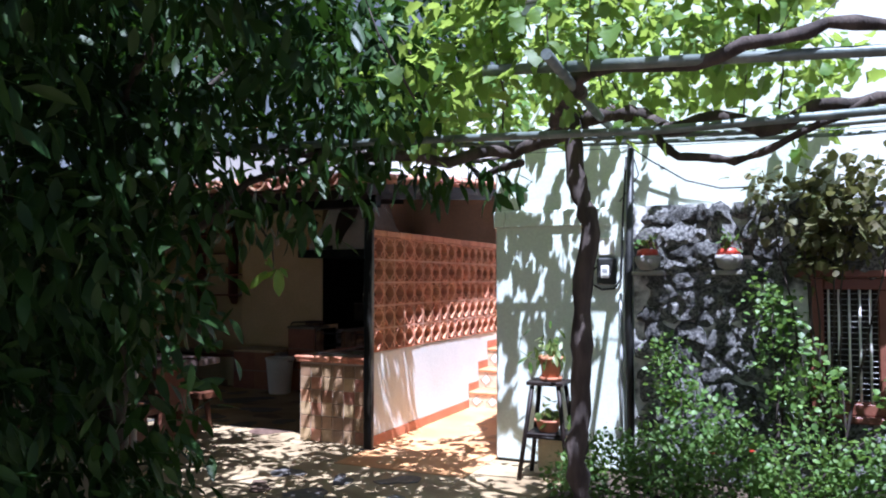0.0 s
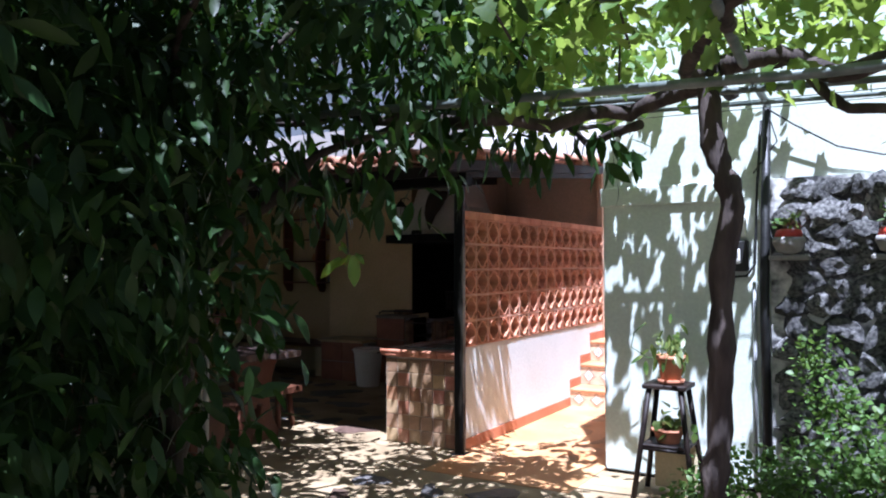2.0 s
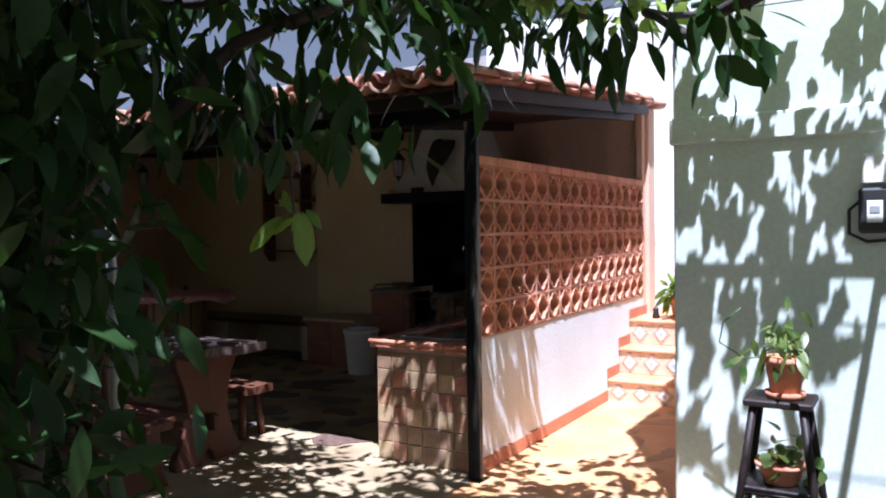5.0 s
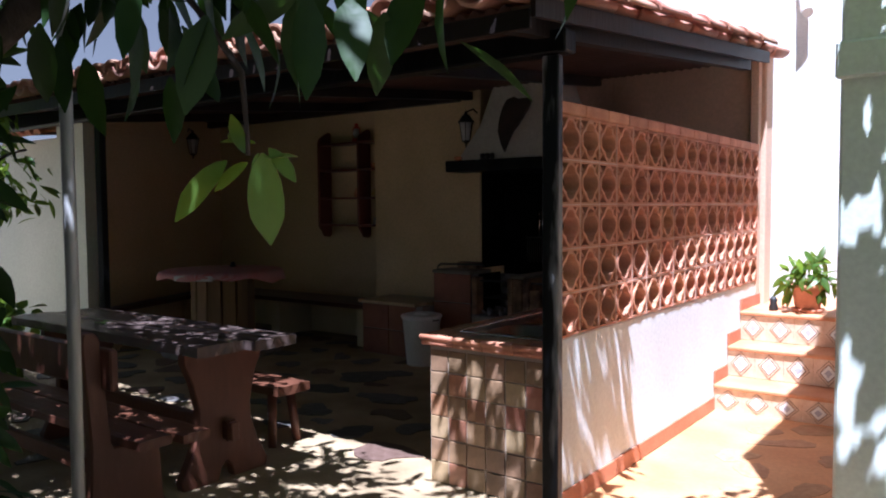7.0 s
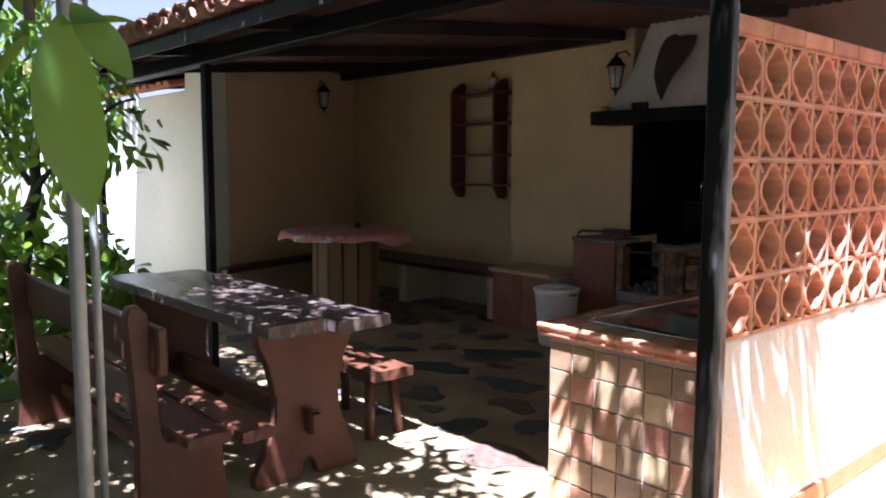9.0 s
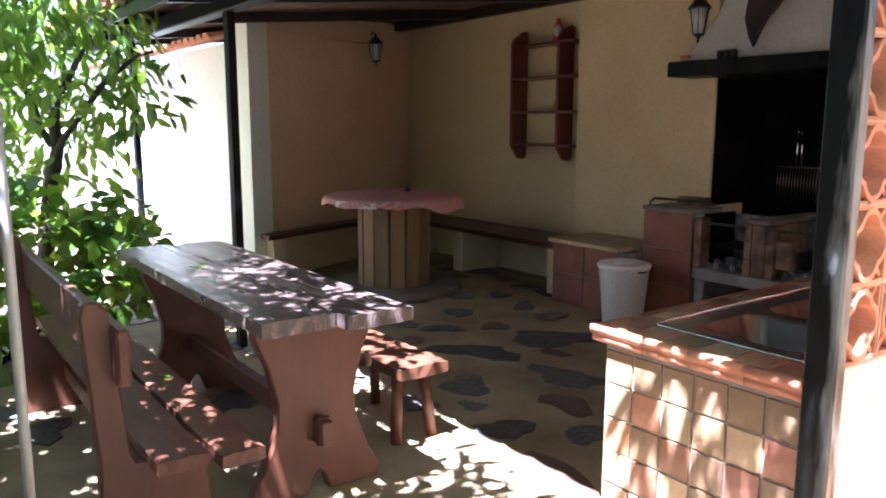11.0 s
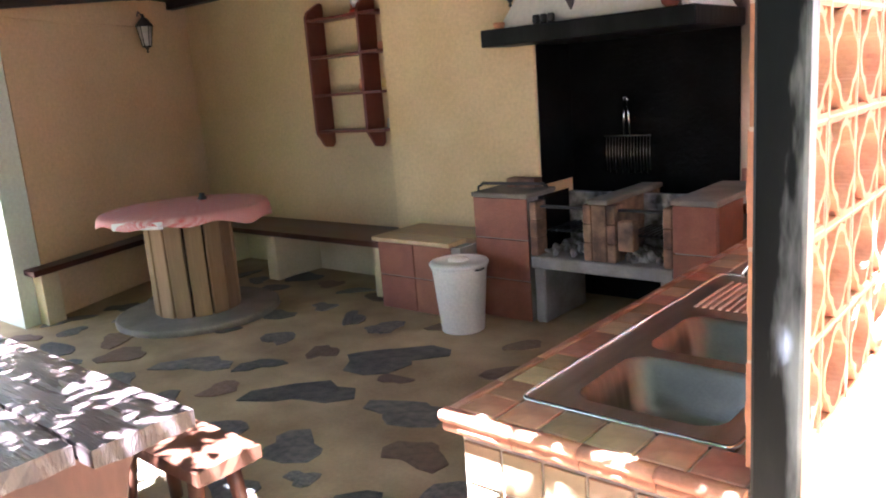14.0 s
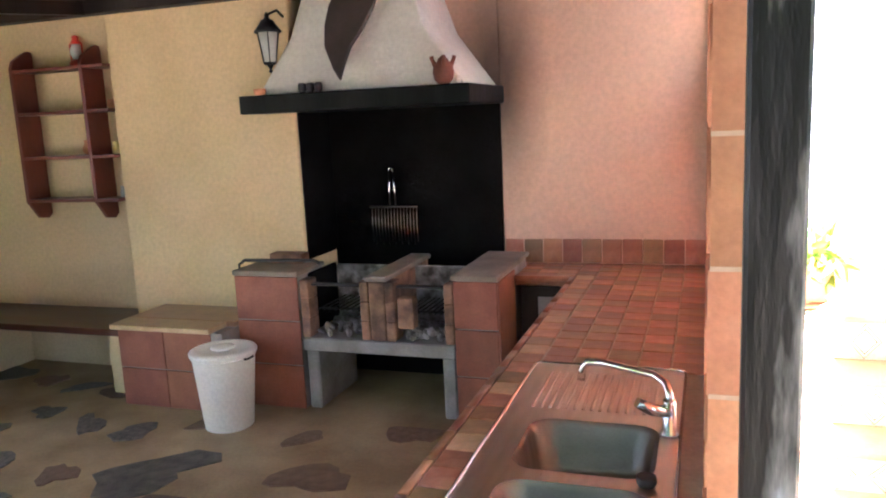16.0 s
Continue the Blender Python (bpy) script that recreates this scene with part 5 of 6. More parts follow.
vc = [(-1.0, 4.2, 2.62, 0.42), (-0.3, 3.7, 2.72, 0.45), (-0.75, 3.6, 2.62, 0.30), (0.35, 3.9, 2.75, 0.42), (-1.5, 4.6, 2.58, 0.35), (-0.2, 4.6, 2.7, 0.45), (0.55, 4.6, 2.62, 0.35), (1.7, 4.1, 2.78, 0.5), (2.3, 4.2, 2.72, 0.5), (1.5, 3.7, 2.62, 0.35), (2.2, 5.2, 2.8, 0.5), (2.6, 6.0, 2.7, 0.4), (-1.6, 5.3, 2.62, 0.3)]
wc = [(-1.05, 6.0, 2.95, 0.36), (-1.42, 6.05, 2.85, 0.32), (-0.65, 6.0, 2.95, 0.34), (-1.2, 5.7, 2.75, 0.30), (-0.3, 5.95, 2.9, 0.30), (0.2, 5.7, 2.9, 0.3), (-2.0, 5.3, 2.8, 0.33), (0.8, 6.0, 2.75, 0.3)]
parts_ = [np.concatenate(q) for q in zip(leaf_cloud(3900, vc, (0.045, 0.10), "lobed", 11, droop=0.35, spread=0.14), leaf_cloud(520, wc, (0.06, 0.12), "lobed", 12, droop=0.35, spread=0.2))]
P, N, H, S = parts_
o = part("foliage", leaves(P, N, H, S, "lobed", 11), None, vine, "bright translucent vine leaves")
o.data.materials.append(M["vine_leaf"])
tagged(o, kind="stuff")
for k in range(26):
    c = vc[k % len(vc)]
    a = Vector(c[:3]) + Vector((rnd.uniform(-0.3, 0.3), rnd.uniform(-0.25, 0.25), -0.3))
    part("shoot", tube([a, a + Vector((rnd.uniform(-0.15, 0.15), rnd.uniform(-0.1, 0.1), 0.3)), a + Vector((rnd.uniform(-0.3, 0.3), rnd.uniform(-0.2, 0.2), 0.55))], [0.006, 0.004, 0.003], 5), M["bark"], vine)

# ---- big-leaved tree beside the path ----
tree = thing("shade_tree", (-3.05, 3.72, -0.02), "dark evergreen tree with long drooping leaves over the path", "tree")
limb([(-3.05, 3.72, -0.03), (-3.02, 3.74, 0.7), (-2.95, 3.70, 1.3), (-2.98, 3.72, 1.9)], 0.085, 0.065, 21, 0.05, 7, 12, "trunk", tree, M["tree_bark"])
BR = [[(-2.96, 3.70, 1.35), (-2.6, 3.85, 1.75), (-2.25, 4.0, 2.05), (-1.7, 4.25, 2.25)], [(-2.98, 3.72, 1.85), (-2.7, 3.4, 2.3), (-2.1, 3.1, 2.7)], [(-2.98, 3.72, 1.85), (-3.3, 3.9, 2.3), (-3.6, 4.3, 2.6)], [(-2.97, 3.70, 1.4), (-3.1, 3.2, 1.8), (-2.8, 2.6, 2.2), (-2.5, 2.0, 2.5)], [(-2.98, 3.72, 1.85), (-2.8, 3.9, 2.4), (-2.5, 4.2, 2.9)], [(-2.45, 3.93, 1.95), (-2.26, 4.08, 1.84), (-2.18, 4.13, 1.70), (-2.165, 4.135, 1.55)]]
for i, b in enumerate(BR):
    limb(b, 0.042 if i < 5 else 0.010, 0.012 if i < 5 else 0.004, 30 + i, 0.05 if i < 5 else 0.015, 5, 8, "branch", tree, M["tree_bark"])
tc_ = [(-2.7, 4.0, 2.55, 0.85), (-3.3, 3.4, 2.4, 0.85), (-2.3, 3.2, 2.75, 0.75), (-2.0, 4.45, 2.70, 0.55), (-3.6, 4.3, 2.2, 0.5), (-3.5, 3.8, 1.5, 0.6), (-3.5, 3.75, 0.85, 0.55), (-2.9, 2.75, 1.7, 0.75), (-2.95, 2.7, 0.9, 0.62), (-3.15, 3.4, 1.5, 0.6), (-1.55, 4.35, 2.25, 0.34), (-1.5, 3.7, 2.6, 0.5), (-2.3, 1.9, 2.45, 0.7), (-2.6, 2.0, 1.7, 0.6), (-1.85, 4.0, 2.10, 0.30), (-2.5, 3.3, 2.0, 0.5), (-2.35, 2.9, 1.75, 0.45), (-3.8, 3.5, 1.3, 0.6), (-2.75, 2.3, 0.6, 0.55), (-2.6, 3.0, 0.5, 0.5), (-3.2, 3.2, 0.6, 0.5), (-2.4, 3.42, 1.25, 0.36), (-2.5, 3.45, 0.7, 0.36), (-2.4, 3.4, 1.75, 0.34), (-2.55, 3.5, 0.3, 0.3)]
# Upper clumps, mostly out of view, added to shade the table and patio.
high = [(-3.6, 3.6, 3.15, 0.75), (-4.3, 4.1, 3.25, 0.75), (-5.0, 4.5, 3.3, 0.7), (-4.5, 3.3, 3.2, 0.8), (-5.6, 3.9, 3.2, 0.8), (-6.2, 4.6, 3.2, 0.7), (-3.4, 4.7, 3.1, 0.5), (-2.55, 5.6, 2.95, 0.40), (-2.52, 6.15, 2.92, 0.30), (-1.6, 4.9, 3.0, 0.45), (-2.9, 2.6, 3.2, 0.9), (-1.7, 2.6, 3.3, 0.8), (-3.8, 2.4, 2.9, 0.9), (-2.0, 1.4, 3.1, 0.8), (-5.4, 4.7, 3.05, 0.45), (-4.1, 4.9, 3.05, 0.33), (-2.3, 4.7, 3.2, 0.35), (-4.5, 5.3, 3.3, 0.32), (-3.6, 5.0, 3.3, 0.28), (-5.6, 5.3, 3.25, 0.5), (-6.5, 5.3, 3.25, 0.6), (-7.2, 4.9, 3.2, 0.6)]
P, N, H, S = [np.concatenate(q) for q in zip(leaf_cloud(9500, tc_, (0.10, 0.18), "long", 5, droop=0.9, spread=0.16), leaf_cloud(21000, high, (0.10, 0.17), "long", 6, droop=0.7, spread=0.2))]
way = [(0.7, 0.4), (-0.3, 1.9), (-1.0, 3.0), (-1.5, 4.0), (-1.9, 4.6), (-2.4, 5.05), (-2.9, 5.2)]
near = np.full(len(P), 9.0)
for (ax, ay), (bx, by) in zip(way, way[1:]):
    d = np.array([bx - ax, by - ay])
    t = np.clip(((P[:, 0] - ax) * d[0] + (P[:, 1] - ay) * d[1]) / (d @ d), 0, 1)
    near = np.minimum(near, np.hypot(P[:, 0] - ax - t * d[0], P[:, 1] - ay - t * d[1]))
keep = ~((near < 0.55) & (P[:, 2] < 2.05)) & ~((P[:, 0] < -1.75) & (P[:, 1] > 4.55) & (P[:, 2] < 2.35)) & ~((P[:, 1] > 3.75) & (P[:, 0] > -2.75) & (P[:, 2] < 1.85)) & ~((P[:, 0] > -1.0) & (P[:, 2] < 2.25)) & (P[:, 2] > 0.1) & ~((P[:, 2] < 2.15) & (P[:, 1] - 3.26 > -(P[:, 0] + 1.09) / 2.45) & (P[:, 1] > 3.3) & (P[:, 0] < -1.9))
o = part("crown", leaves(P[keep], N[keep], H[keep], S[keep], "long", 5), None, tree, "dense dark green drooping leaves")
o.data.materials.append(M["tree_leaf"])
tagged(o, kind="stuff")
node = Vector((-2.165, 4.135, 1.545))
hp = [node + 0.9 * Vector(d) for d in ((-0.030, -0.028, -0.005), (0.022, 0.020, 0.010), (0.0, 0.03, 0.01), (0.0, 0.0, -0.01), (0.03, 0.028, 0.02), (-0.01, 0.0, 0.01), (-0.02, 0.01, 0.02), (0.02, 0.02, 0.0), (0.0, 0.02, 0.03))]
hh = [(-0.58, -0.50, -0.72), (0.03, 0.03, -1.0), (-0.5, 0.2, -0.35), (-0.62, -0.25, -0.40), (0.35, 0.30, -0.55), (-0.22, -0.2, 0.8), (-0.5, 0.1, 0.35), (0.5, 0.45, 0.1), (-0.7, -0.4, 0.2)]
hn = [(0.6, -0.6, 0.5), (0.6, -0.75, 0.15), (0.4, -0.7, 0.5), (0.5, -0.6, 0.6), (0.7, -0.5, 0.4), (0.5, -0.7, 0.3), (0.4, -0.5, 0.8), (0.2, -0.5, 0.9), (0.4, -0.4, 0.8)]
o = part("young_spray", leaves(hp, hn, hh, [0.15, 0.168, 0.11, 0.09, 0.078, 0.078, 0.082, 0.064, 0.072], "broad", 8), None, tree, "bright young leaves hanging from a twig")
o.data.materials.append(M["young_leaf"])
P, N, H, S = leaf_cloud(210, [(-1.80, 4.12, 1.90, 0.17), (-1.60, 4.4, 2.02, 0.2), (-2.0, 4.0, 1.86, 0.16), (-2.25, 3.9, 1.88, 0.18), (-1.35, 4.7, 2.10, 0.2), (-1.1, 4.85, 2.13, 0.16), (-2.4, 4.0, 1.95, 0.2)], (0.11, 0.17), "long", 9, droop=1.6, spread=0.12)
o = part("hanging_leaves", leaves(P, N, H, S, "long", 9), None, tree)
o.data.materials.append(M["tree_leaf"])
tagged(o, kind="stuff")

# ---- sunlit tree and shrubs behind the table ----
tr2 = thing("garden_tree", (-7.8, 5.35, -0.02), "small sunlit tree with glossy green leaves beyond the table", "tree")
limb([(-7.8, 5.35, -0.03), (-7.75, 5.4, 0.9), (-7.6, 5.5, 1.7)], 0.06, 0.035, 41, 0.05, 6, 10, "trunk", tr2, M["tree_bark"])
for i, b in enumerate(([(-7.75, 5.4, 1.1), (-7.3, 5.7, 1.7), (-6.95, 5.95, 1.9)], [(-7.6, 5.5, 1.65), (-7.9, 5.9, 2.2)], [(-7.7, 5.45, 1.3), (-8.2, 5.3, 1.9), (-8.5, 5.2, 2.3)])):
    limb(b, 0.026, 0.010, 50 + i, 0.05, 5, 7, "branch", tr2, M["tree_bark"])
P, N, H, S = leaf_cloud(2000, [(-7.35, 5.65, 1.75, 0.40), (-7.9, 5.7, 2.15, 0.5), (-7.1, 5.85, 1.6, 0.26), (-8.3, 5.2, 1.9, 0.6), (-7.9, 4.9, 1.5, 0.5), (-8.2, 5.6, 1.3, 0.4), (-7.6, 5.2, 2.3, 0.5)], (0.10, 0.17), "long", 15, droop=0.8)
o = part("crown", leaves(P, N, H, S, "long", 15), None, tr2)
o.data.materials.append(M["young_leaf"])
tagged(o, kind="stuff")


def shrub(name, at, clumps, n, size, shape, material, label, seed, stems=6, droop=0.2):
    t = thing(name, at, label, "shrub")
    P, N, H, S = leaf_cloud(n, clumps, size, shape, seed, droop=droop, spread=0.10)
    ok = P[:, 2] > 0.02
    o = part("leaves", leaves(P[ok], N[ok], H[ok], S[ok], shape, seed), None, t)
    o.data.materials.append(material)
    tagged(o, kind="stuff")
    for k in range(stems):
        c = Vector(clumps[k % len(clumps)][:3])
        limb([(at[0] + rnd.uniform(-0.1, 0.1), at[1] + rnd.uniform(-0.1, 0.1), at[2] - 0.02), (at[0] * 0.5 + c.x * 0.5, at[1] * 0.5 + c.y * 0.5, c.z * 0.5), c], 0.012, 0.004, seed + k, 0.04, 4, 5, "stem", t)
    return t


shrub("garden_shrub", (-7.0, 5.0, -0.02), [(-6.9, 5.55, 0.55, 0.34), (-7.2, 5.25, 0.7, 0.45), (-6.9, 4.9, 0.45, 0.4), (-7.7, 5.8, 0.6, 0.4), (-7.2, 4.6, 0.8, 0.45)], 1500, (0.07, 0.14), "round", M["young_leaf"], "leafy green shrub behind the bench", 61)
shrub("garden_shrub", (-6.0, 4.3, -0.02), [(-5.9, 4.45, 0.45, 0.38), (-6.4, 4.4, 0.6, 0.42), (-5.3, 4.3, 0.35, 0.3)], 1000, (0.07, 0.13), "round", M["bush_leaf"], "dark leafy shrub behind the bench back", 62)
shrub("flower_bed_shrub", (0.1, 5.5, -0.02), [(-0.45, 5.45, 0.20, 0.26), (-0.1, 5.55, 0.30, 0.30), (0.3, 5.4, 0.28, 0.30), (0.7, 5.5, 0.26, 0.30), (1.15, 5.5, 0.28, 0.32), (-0.05, 5.85, 0.70, 0.15), (-0.12, 5.9, 0.95, 0.12), (-0.72, 5.55, 0.12, 0.18), (0.2, 5.9, 0.5, 0.18), (1.5, 5.3, 0.35, 0.34)], 9000, (0.02, 0.045), "round", M["bush_leaf"], "dense bright green weeds and herbs before the stone wall", 63, 12, -0.1)
shrub("flower_bed_shrub", (0.55, 6.1, -0.02), [(0.62, 6.15, 1.0, 0.22), (0.75, 6.1, 0.7, 0.25), (0.55, 6.15, 1.3, 0.16), (1.5, 5.95, 0.75, 0.3)], 1500, (0.025, 0.055), "round", M["bush_leaf"], "thin climbing shrub against the stone wall", 64, 6, 0.1)
shrub("wall_creeper", (0.9, 6.25, -0.02), [(0.72, 6.2, 1.95, 0.24), (1.0, 6.15, 1.85, 0.26), (0.95, 6.2, 2.12, 0.20), (1.3, 6.1, 2.0, 0.3), (0.5, 6.25, 2.15, 0.12), (0.8, 6.22, 1.6, 0.14)], 900, (0.05, 0.09), "round", M["dry_leaf"], "half-dry creeper hanging over the stone wall", 65, 7, 0.5)

# Hedge is added to keep low sky light and bounce off the patio.
shrub("added_hedge", (-6.2, 2.0, -0.02), [(-9.4 + 0.62 * k, 1.9 + 0.35 * ((k * 7) % 3), z + 0.1 * (k % 3), 0.55) for k in range(10) for z in (0.5, 1.3, 2.1)], 9000, (0.11, 0.20), "long", M["tree_leaf"], "tall dense evergreen hedge, added behind the shade tree to block low sky light", 66, 20, 0.6)

# ---- dark stone facing of the house ----
stone = thing("stone_facing", (0.8, 6.42, 0), "rough black volcanic stones set in pale mortar", "stone wall", kind="structure")
for a in ((-0.45, 6.415, 0.0, WX0 - 0.01, 6.4465, 2.06), (WX1 + 0.01, 6.415, 0.0, 3.2, 6.4465, 2.10), (WX0 - 0.008, 6.415, WZ1 + 0.065, WX1 + 0.008, 6.4465, 2.06), (WX0 - 0.008, 6.415, 0.0, WX1 + 0.008, 6.4465, WZ0 - 0.055)):
    part("mortar_bed", box(*a, 0), M["lime"], stone)
rocks = []
for k in range(9):
    bm = bmesh.new()
    bmesh.ops.create_icosphere(bm, subdivisions=2, radius=0.5)
    off = Vector((k * 3.7, k * 1.9, 0))
    for v in bm.verts:
        d = v.co.normalized()
        f = 0.70 + 0.75 * abs(noise.noise(d * 1.9 + off)) + 0.45 * noise.noise(d * 4.5 + off)
        c = d * 0.5 * f
        v.co = Vector((round(c.x * 7) / 7 * 0.5 + c.x * 0.5, c.y * 0.45, round(c.z * 6) / 6 * 0.5 + c.z * 0.5))
    rocks.append(mesh_of(bm, "rock", M["lava"]))
rr = random.Random(3)
z = 0.06
while z < 2.06:
    h = rr.uniform(0.10, 0.17)
    x = -0.42 + rr.uniform(0, 0.08)
    while x < 2.35:
        w = rr.uniform(0.08, 0.27)
        cx = x + w / 2
        if not (WX0 - 0.10 < cx < WX1 + 0.08 and WZ0 - 0.08 < z < WZ1 + 0.09):
            o = part("rock", rocks[rr.randrange(9)], None, stone)
            o.matrix_basis = pose(cx, 6.405 - rr.uniform(0, 0.025), z + rr.uniform(-0.03, 0.03), rr.uniform(-18, 18), rr.uniform(-60, 60), rr.uniform(-20, 20)) @ Matrix.Diagonal((w * 1.3, 0.20, h * 1.42, 1))
        x += w * 0.98
    z += h * 0.95

def wall_planter(x, z, label):
    t = thing("wall_planter", (x, 6.36, z), label, "planter")
    holder = part("bowl", lathe([(0.03, -0.10), (0.075, -0.08), (0.10, -0.02), (0.095, 0.01), (0.085, 0.0)], 18, None, (x, 6.33, z)), M["concrete"], t)
    part("red_rim", lathe([(0.06, 0.0), (0.085, 0.012), (0.075, 0.05), (0.05, 0.06)], 18, None, (x, 6.33, z + 0.002)), M["red_glaze"], holder, "glossy red pot")
    P, N, H, S = leaf_cloud(40, [(x, 6.31, z + 0.10, 0.06)], (0.03, 0.07), "long", int(x * 100) % 50, droop=-0.4, spread=0.05)
    o = part("plant", leaves(P, N, H, S, "long", 2), None, t)
    tagged(o, kind="stuff")
    o.data.materials.append(M["bush_leaf"])
    part("ledge", box(x - 0.12, 6.30, z - 0.14, x + 0.12, 6.42, z - 0.101, 0.01), M["concrete"], t)
wall_planter(-0.33, 1.66, "red flower pot on a stone ledge of the black wall")
wall_planter(0.25, 1.66, "red flower pot in a pale wall bowl")

mt = thing("meter_box", (-0.66, 6.42, 1.6), "grey electric meter on the white wall", "meter")
part("case", box(-0.735, 6.385, 1.45, -0.585, 6.449, 1.66, 0.012), M["cable"], mt)
plate_ = part("dial_plate", box(-0.70, 6.380, 1.50, -0.635, 6.3845, 1.60, 0.002), M["bin"], mt)
part("dial", box(-0.688, 6.3775, 1.545, -0.647, 6.3795, 1.575, 0.0005), M["plastic"], plate_)
part("junction_box", box(-0.72, 6.40, 1.68, -0.60, 6.449, 1.82, 0.006), M["bin"], mt)
part("cable", tube([(-0.73, 6.43, 1.60), (-0.775, 6.43, 1.56), (-0.775, 6.43, 1.45), (-0.70, 6.43, 1.41), (-0.60, 6.43, 1.42), (-0.55, 6.43, 1.50), (-0.53, 6.42, 2.0), (-0.50, 6.42, 2.45)], 0.008, 6), M["cable"], mt)
cb = thing("overhead_cable", (0.0, 6.4, 2.3), "thin black cable sagging along the white wall", "cable")
part("wire", tube([(-0.46, 6.38, 2.52), (-0.3, 6.38, 2.40), (-0.05, 6.40, 2.24), (0.2, 6.41, 2.17), (0.45, 6.41, 2.17)], 0.006, 5), M["cable"], cb)
part("wire", tube([(-0.46, 6.38, 2.52), (-0.40, 6.39, 2.30), (-0.55, 6.40, 2.10)], 0.005, 5), M["cable"], cb)
cd = thing("cable_conduit", (-0.56, 6.43, 0), "pale conduit running down the white wall", "conduit")
part("conduit_pipe", tube([(-0.555, 6.43, 0.0), (-0.555, 6.43, 1.38)], 0.012, 8), M["plastic"], cd)

for i, (x, y, z) in enumerate(((0.42, 5.25, 0.48), (0.2, 5.3, 0.44))):
    fl = thing("red_flower", (x, y, z), "small red flower among the weeds", "flower", "flowers in the bed")
    part("petals", leaves([(x, y, z)] * 6, [(math.cos(k), math.sin(k), 0.8) for k in range(6)], [(math.cos(k * 1.05), math.sin(k * 1.05), 0.3) for k in range(6)], [0.03] * 6, "round", i), None, fl).data.materials.append(M["red_glaze"])
    part("stem", tube([(x, y, z), (x, y + 0.02, z * 0.5), (x, y + 0.03, -0.02)], 0.003, 5), M["bush_leaf"], fl)

# ---- plant stand with two pots by the wall ----
ps = thing("plant_stand", (-1.02, 6.02, 0), "tall dark wooden plant stand by the white wall", "plant stand")
for sx in (-1, 1):
    for sy in (-1, 1):
        part("leg", tube([(-1.02 + 0.10 * sx, 6.02 + 0.10 * sy, 0.70), (-1.02 + 0.19 * sx, 6.02 + 0.16 * sy, 0.0)], 0.018, 8), M["dark_wood"], ps)
part("top", box(-1.16, 5.89, 0.70, -0.88, 6.15, 0.73, 0.006), M["dark_wood"], ps)
part("shelf", box(-1.17, 5.88, 0.33, -0.87, 6.16, 0.35, 0.005), M["dark_wood"], ps)
for sy in (-1, 1):
    part("rail", tube([(-1.16, 6.02 + 0.13 * sy, 0.32), (-0.88, 6.02 + 0.13 * sy, 0.32)], 0.012, 6), M["dark_wood"], ps)
part("side_panel", box(-1.15, 6.145, 0.02, -0.87, 6.15, 0.318, 0.002), M["cream"], ps)


def potted(at, r, h, n, size, material, label, seed, reach, droop=0.4, saucer=True, shape="round"):
    x, y, z = at
    t = thing("potted_plant", at, label, "plant")
    base = z + (0.0 if not saucer else 0.012)
    if saucer:
        part("saucer", lathe([(r * 0.8, 0), (r * 0.95, 0.006), (r * 1.0, 0.03), (r * 0.9, 0.028)], 24, None, (x, y, z)), M["terracotta"], t)
    pot = part("pot", lathe([(r * 0.68, 0), (r * 0.72, 0.004), (r * 0.95, h * 0.82), (r * 1.06, h * 0.83), (r * 1.08, h), (r * 0.96, h), (r * 0.94, h * 0.92)], 28, None, (x, y, base)), M["terracotta"], t)
    P, N, H, S = leaf_cloud(n, [(x, y, base + h + reach * 0.5, reach), (x - reach * 0.6, y, base + h, reach * 0.5), (x + reach * 0.6, y - 0.03, base + h, reach * 0.5)], size, shape, seed, droop=droop, spread=0.09)
    ok = P[:, 2] > base + h * 0.2
    o = part("leaves", leaves(P[ok], N[ok], H[ok], S[ok], shape, seed), None, t)
    o.data.materials.append(material)
    tagged(o, kind="stuff")
    for k in range(8):
        a = k * 0.8
        part("stem", tube([(x, y, base + h * 0.9), (x + 0.4 * reach * math.cos(a), y + 0.4 * reach * math.sin(a), base + h + 0.4 * reach), (x + 0.8 * reach * math.cos(a), y + 0.8 * reach * math.sin(a), base + h + 0.3 * reach)], 0.004, 5), M["bush_leaf"], t)
    return t


potted((-1.0, 6.0, 0.731), 0.085, 0.17, 60, (0.06, 0.12), M["variegated"], "trailing variegated plant in a terracotta pot on the stand", 71, 0.12, 1.3, True, "long")
potted((-1.02, 6.0, 0.351), 0.10, 0.09, 36, (0.05, 0.09), M["variegated"], "small plant in a low terracotta bowl on the stand", 72, 0.07, 0.2, False)
potted((-2.32, 9.52, 0.641), 0.118, 0.20, 110, (0.10, 0.16), M["young_leaf"], "broad-leaved green plant in a terracotta pot on the landing", 73, 0.13, 0.15, True, "long")
vs = thing("stone_figure", (-2.55, 9.46, 0.641), "small dark stone ornament on the landing", "ornament")
part("body", lathe([(0.03, 0), (0.035, 0.02), (0.025, 0.06), (0.03, 0.085), (0.01, 0.11)], 14, None, (-2.55, 9.46, 0.641)), M["black_iron"], vs)

# small spray of a climber by the house corner
sp = thing("climber_spray", (-1.28, 6.40, 0.95), "thin green climbing twig on the white wall", "climber")
part("twig", tube([(-1.0, 6.15, 0.90), (-1.2, 6.2, 0.86), (-1.32, 6.2, 0.93), (-1.30, 6.2, 1.03), (-1.22, 6.2, 1.10)], 0.004, 5), M["bush_leaf"], sp)

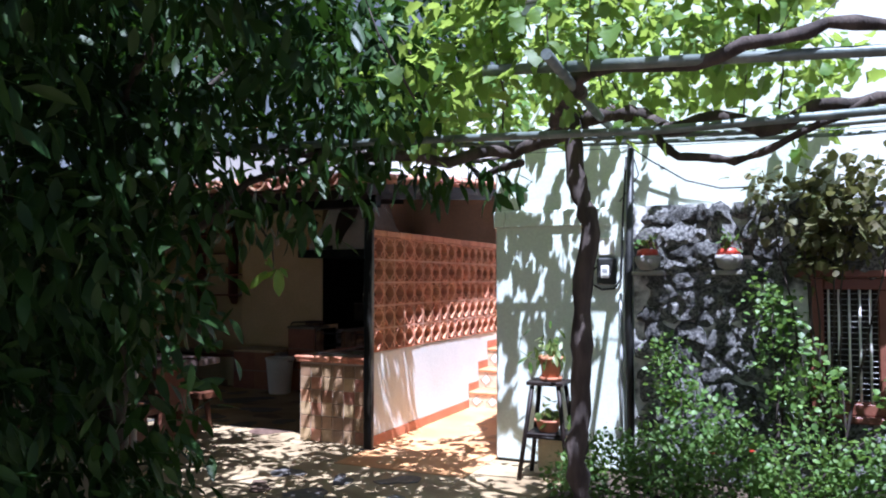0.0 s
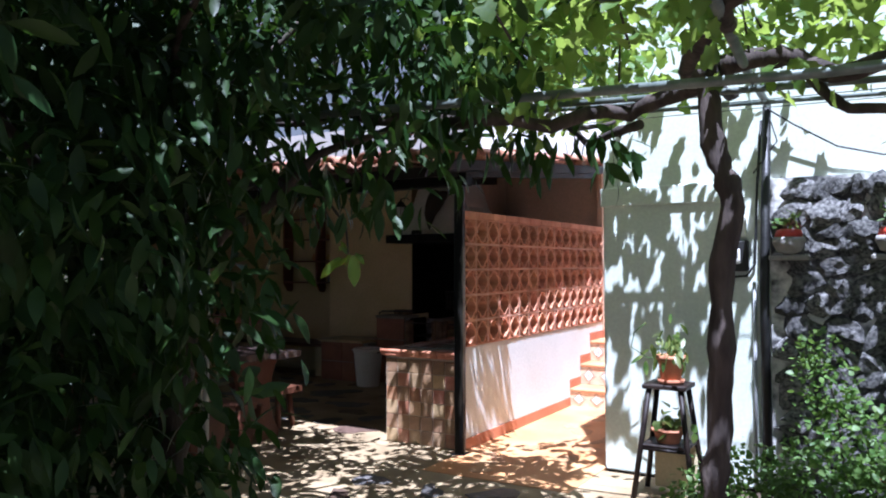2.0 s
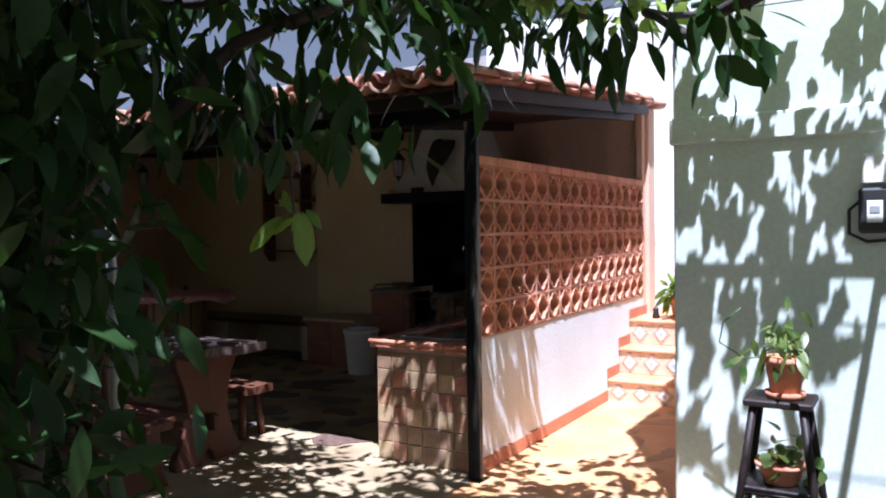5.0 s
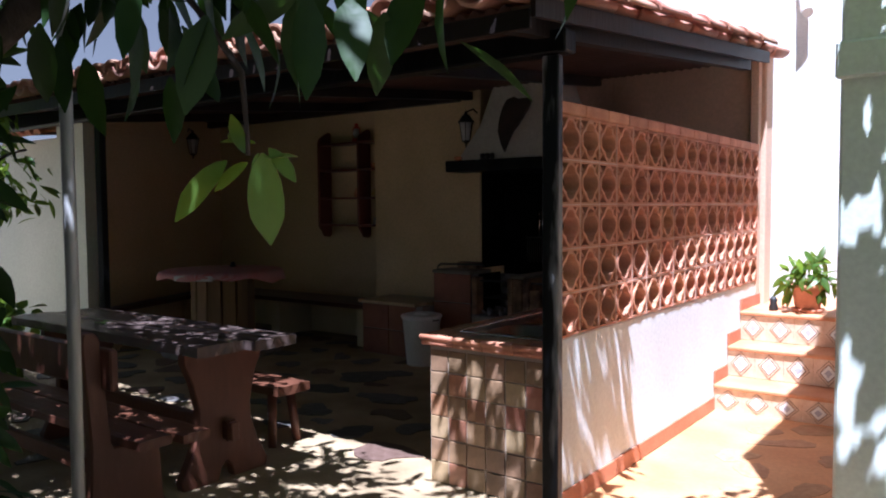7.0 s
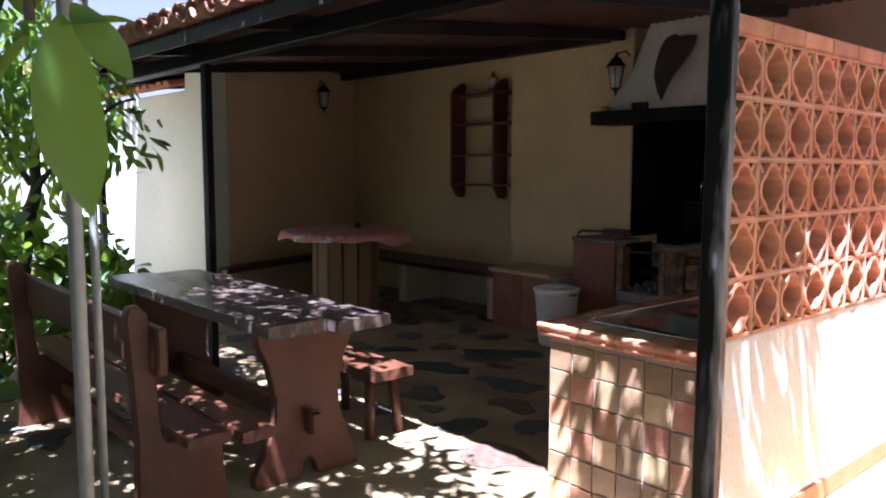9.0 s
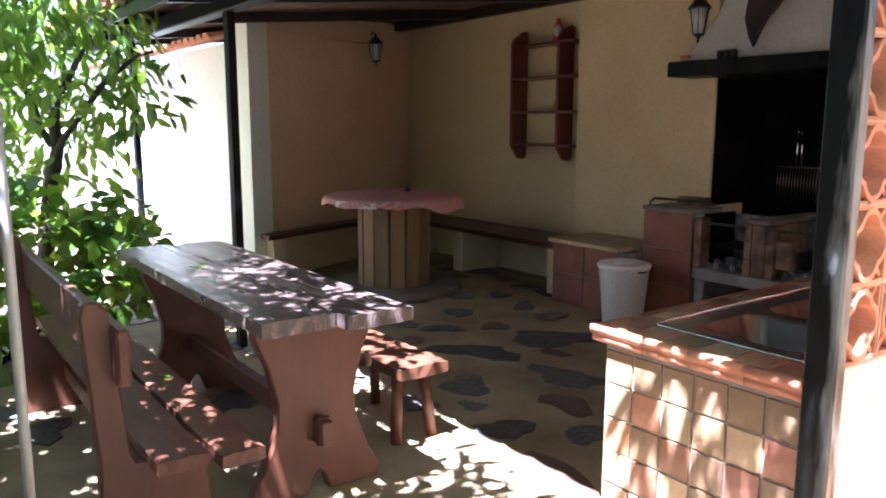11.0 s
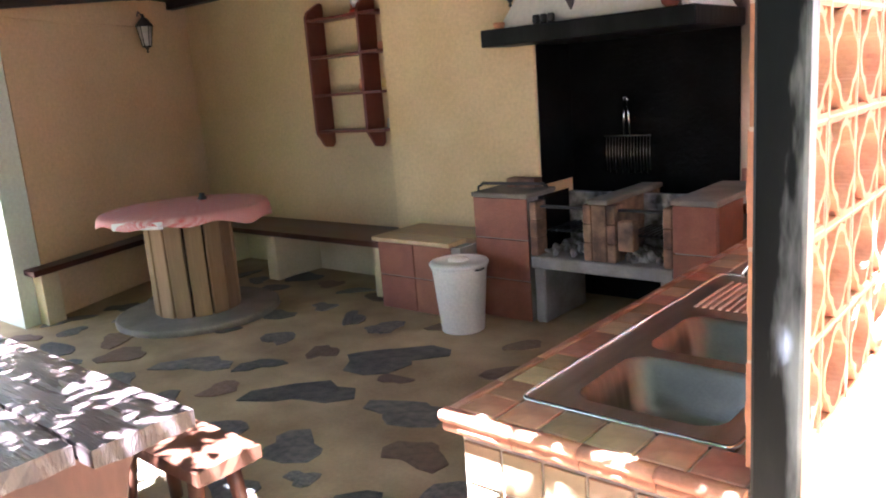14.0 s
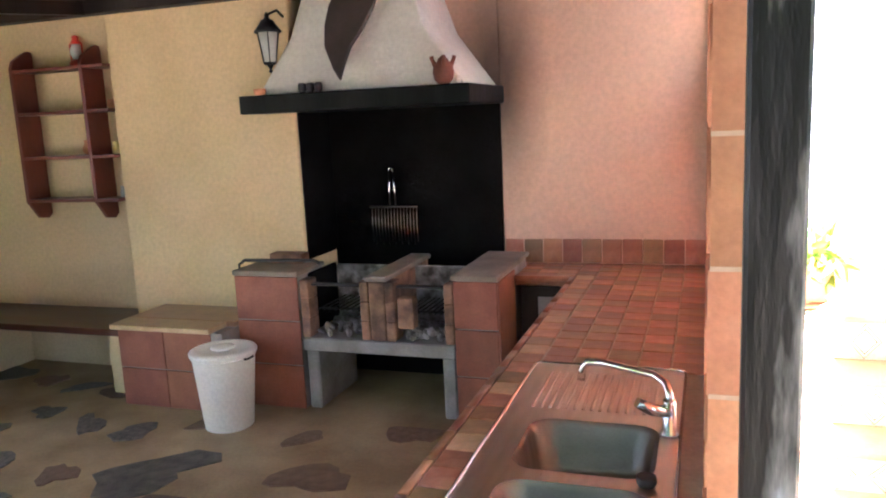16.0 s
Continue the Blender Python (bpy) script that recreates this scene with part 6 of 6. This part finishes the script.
# ---- flagstones of the patio, last ----
floor = bpy.data.objects["floor"]
def flag(seed, n=13):
    r_ = random.Random(seed)
    pts = []
    for k in range(n):
        a = 2 * math.pi * (k + r_.uniform(-0.25, 0.25)) / n
        rad = 0.5 * (0.80 + 0.22 * math.sin(2 * a + seed) + 0.16 * math.sin(3 * a + 2.1 * seed) + 0.30 * r_.random() - 0.06)
        pts.append((rad * math.cos(a), rad * math.sin(a)))
    return prism(pts, 0.010, "z", 0.0, 0.0)
flags = [(mesh_of(flag(k), "flagstone", M["slate"]), mesh_of(flag(k + 40), "flagstone", M["slate_brown"])) for k in range(10)]
KNOWN = [(-5.49, 8.12, 0.66, 0.46, 0), (-4.66, 8.25, 0.46, 0.32, 1), (-5.56, 7.48, 0.56, 0.38, 0), (-4.86, 7.59, 0.52, 0.34, 0), (-4.92, 8.67, 0.26, 0.20, 1), (-5.96, 8.52, 0.31, 0.24, 0), (-5.97, 7.98, 0.20, 0.28, 1), (-6.14, 7.64, 0.32, 0.22, 0), (-6.47, 8.03, 0.22, 0.32, 0), (-6.75, 8.68, 0.21, 0.22, 0), (-5.25, 7.87, 0.20, 0.15, 1), (-6.87, 9.12, 0.28, 0.2, 0), (-6.53, 7.43, 0.46, 0.32, 0), (-6.02, 7.27, 0.24, 0.22, 1), (-5.08, 7.03, 0.38, 0.30, 0), (-4.48, 6.78, 0.35, 0.26, 0), (-4.20, 7.08, 0.26, 0.26, 0), (-4.54, 7.28, 0.33, 0.28, 1), (-5.57, 6.97, 0.27, 0.24, 0), (-4.82, 6.86, 0.16, 0.14, 0), (-4.35, 8.85, 0.3, 0.3, 1)]
placed = [(x, y, max(a, b) * 0.5) for x, y, a, b, _ in KNOWN]
todo = [(x, y, a * 0.86, b * 0.86, c, 30 + rr.uniform(-10, 10)) for x, y, a, b, c in KNOWN]
for k in range(4000):
    x, y, a, b = rr.uniform(-8.9, -1.75), rr.uniform(3.2, 9.3), rr.uniform(0.16, 0.46), rr.uniform(0.14, 0.34)
    rad = max(a, b) * 0.5
    if -3.75 < x < -2.6 and y > 5.7 or x > -2.75 and y > 5.6 or (x < -8.4 and y > 7) or y > 8.8 and x > -6.5 or y < 6.4 and -5.6 < x < -3.0:
        continue
    if all((x - p) ** 2 + (y - q) ** 2 > (rad + s + 0.05) ** 2 for p, q, s in placed):
        placed.append((x, y, rad))
        todo.append((x, y, a, b, 0 if rr.random() < 0.65 else 1, rr.uniform(0, 180)))
    if len(todo) > 150:
        break
for k, (x, y, a, b, c, turn) in enumerate(todo):
    o = part("flagstone", flags[k % 10][c], None, floor)
    o.matrix_basis = pose(x, y, -0.004 + rr.uniform(0, 0.002), 0, 0, turn) @ Matrix.Diagonal((a * 1.15, b * 1.15, 1, 1))
path_flags = [mesh_of(flag(k + 80), "flagstone", M["orange_stone"]) for k in range(4)]
pathway = bpy.data.objects["path"]
for k in range(14):
    o = part("flagstone", path_flags[k % 4], None, pathway)
    o.matrix_basis = pose(rr.uniform(-2.55, -1.8), 5.95 + 0.2 * k, -0.004, 0, 0, rr.uniform(0, 180)) @ Matrix.Diagonal((rr.uniform(0.2, 0.4), rr.uniform(0.14, 0.24), 1.05, 1))

# ---- downpipe on the house wall above the landing ----
dp = thing("downpipe", (-2.60, 10.54, 3.1), "short pale gutter spout on the white house wall", "pipe")
part("pipe", tube([(-2.60, 10.55, 3.9), (-2.60, 10.55, 3.22), (-2.58, 10.52, 3.14), (-2.55, 10.46, 3.10)], 0.045, 12), M["bin"], dp)
part("clip", tube([(-2.60, 10.55, 3.45), (-2.60, 10.55, 3.48)], 0.052, 12), M["plastic"], dp)
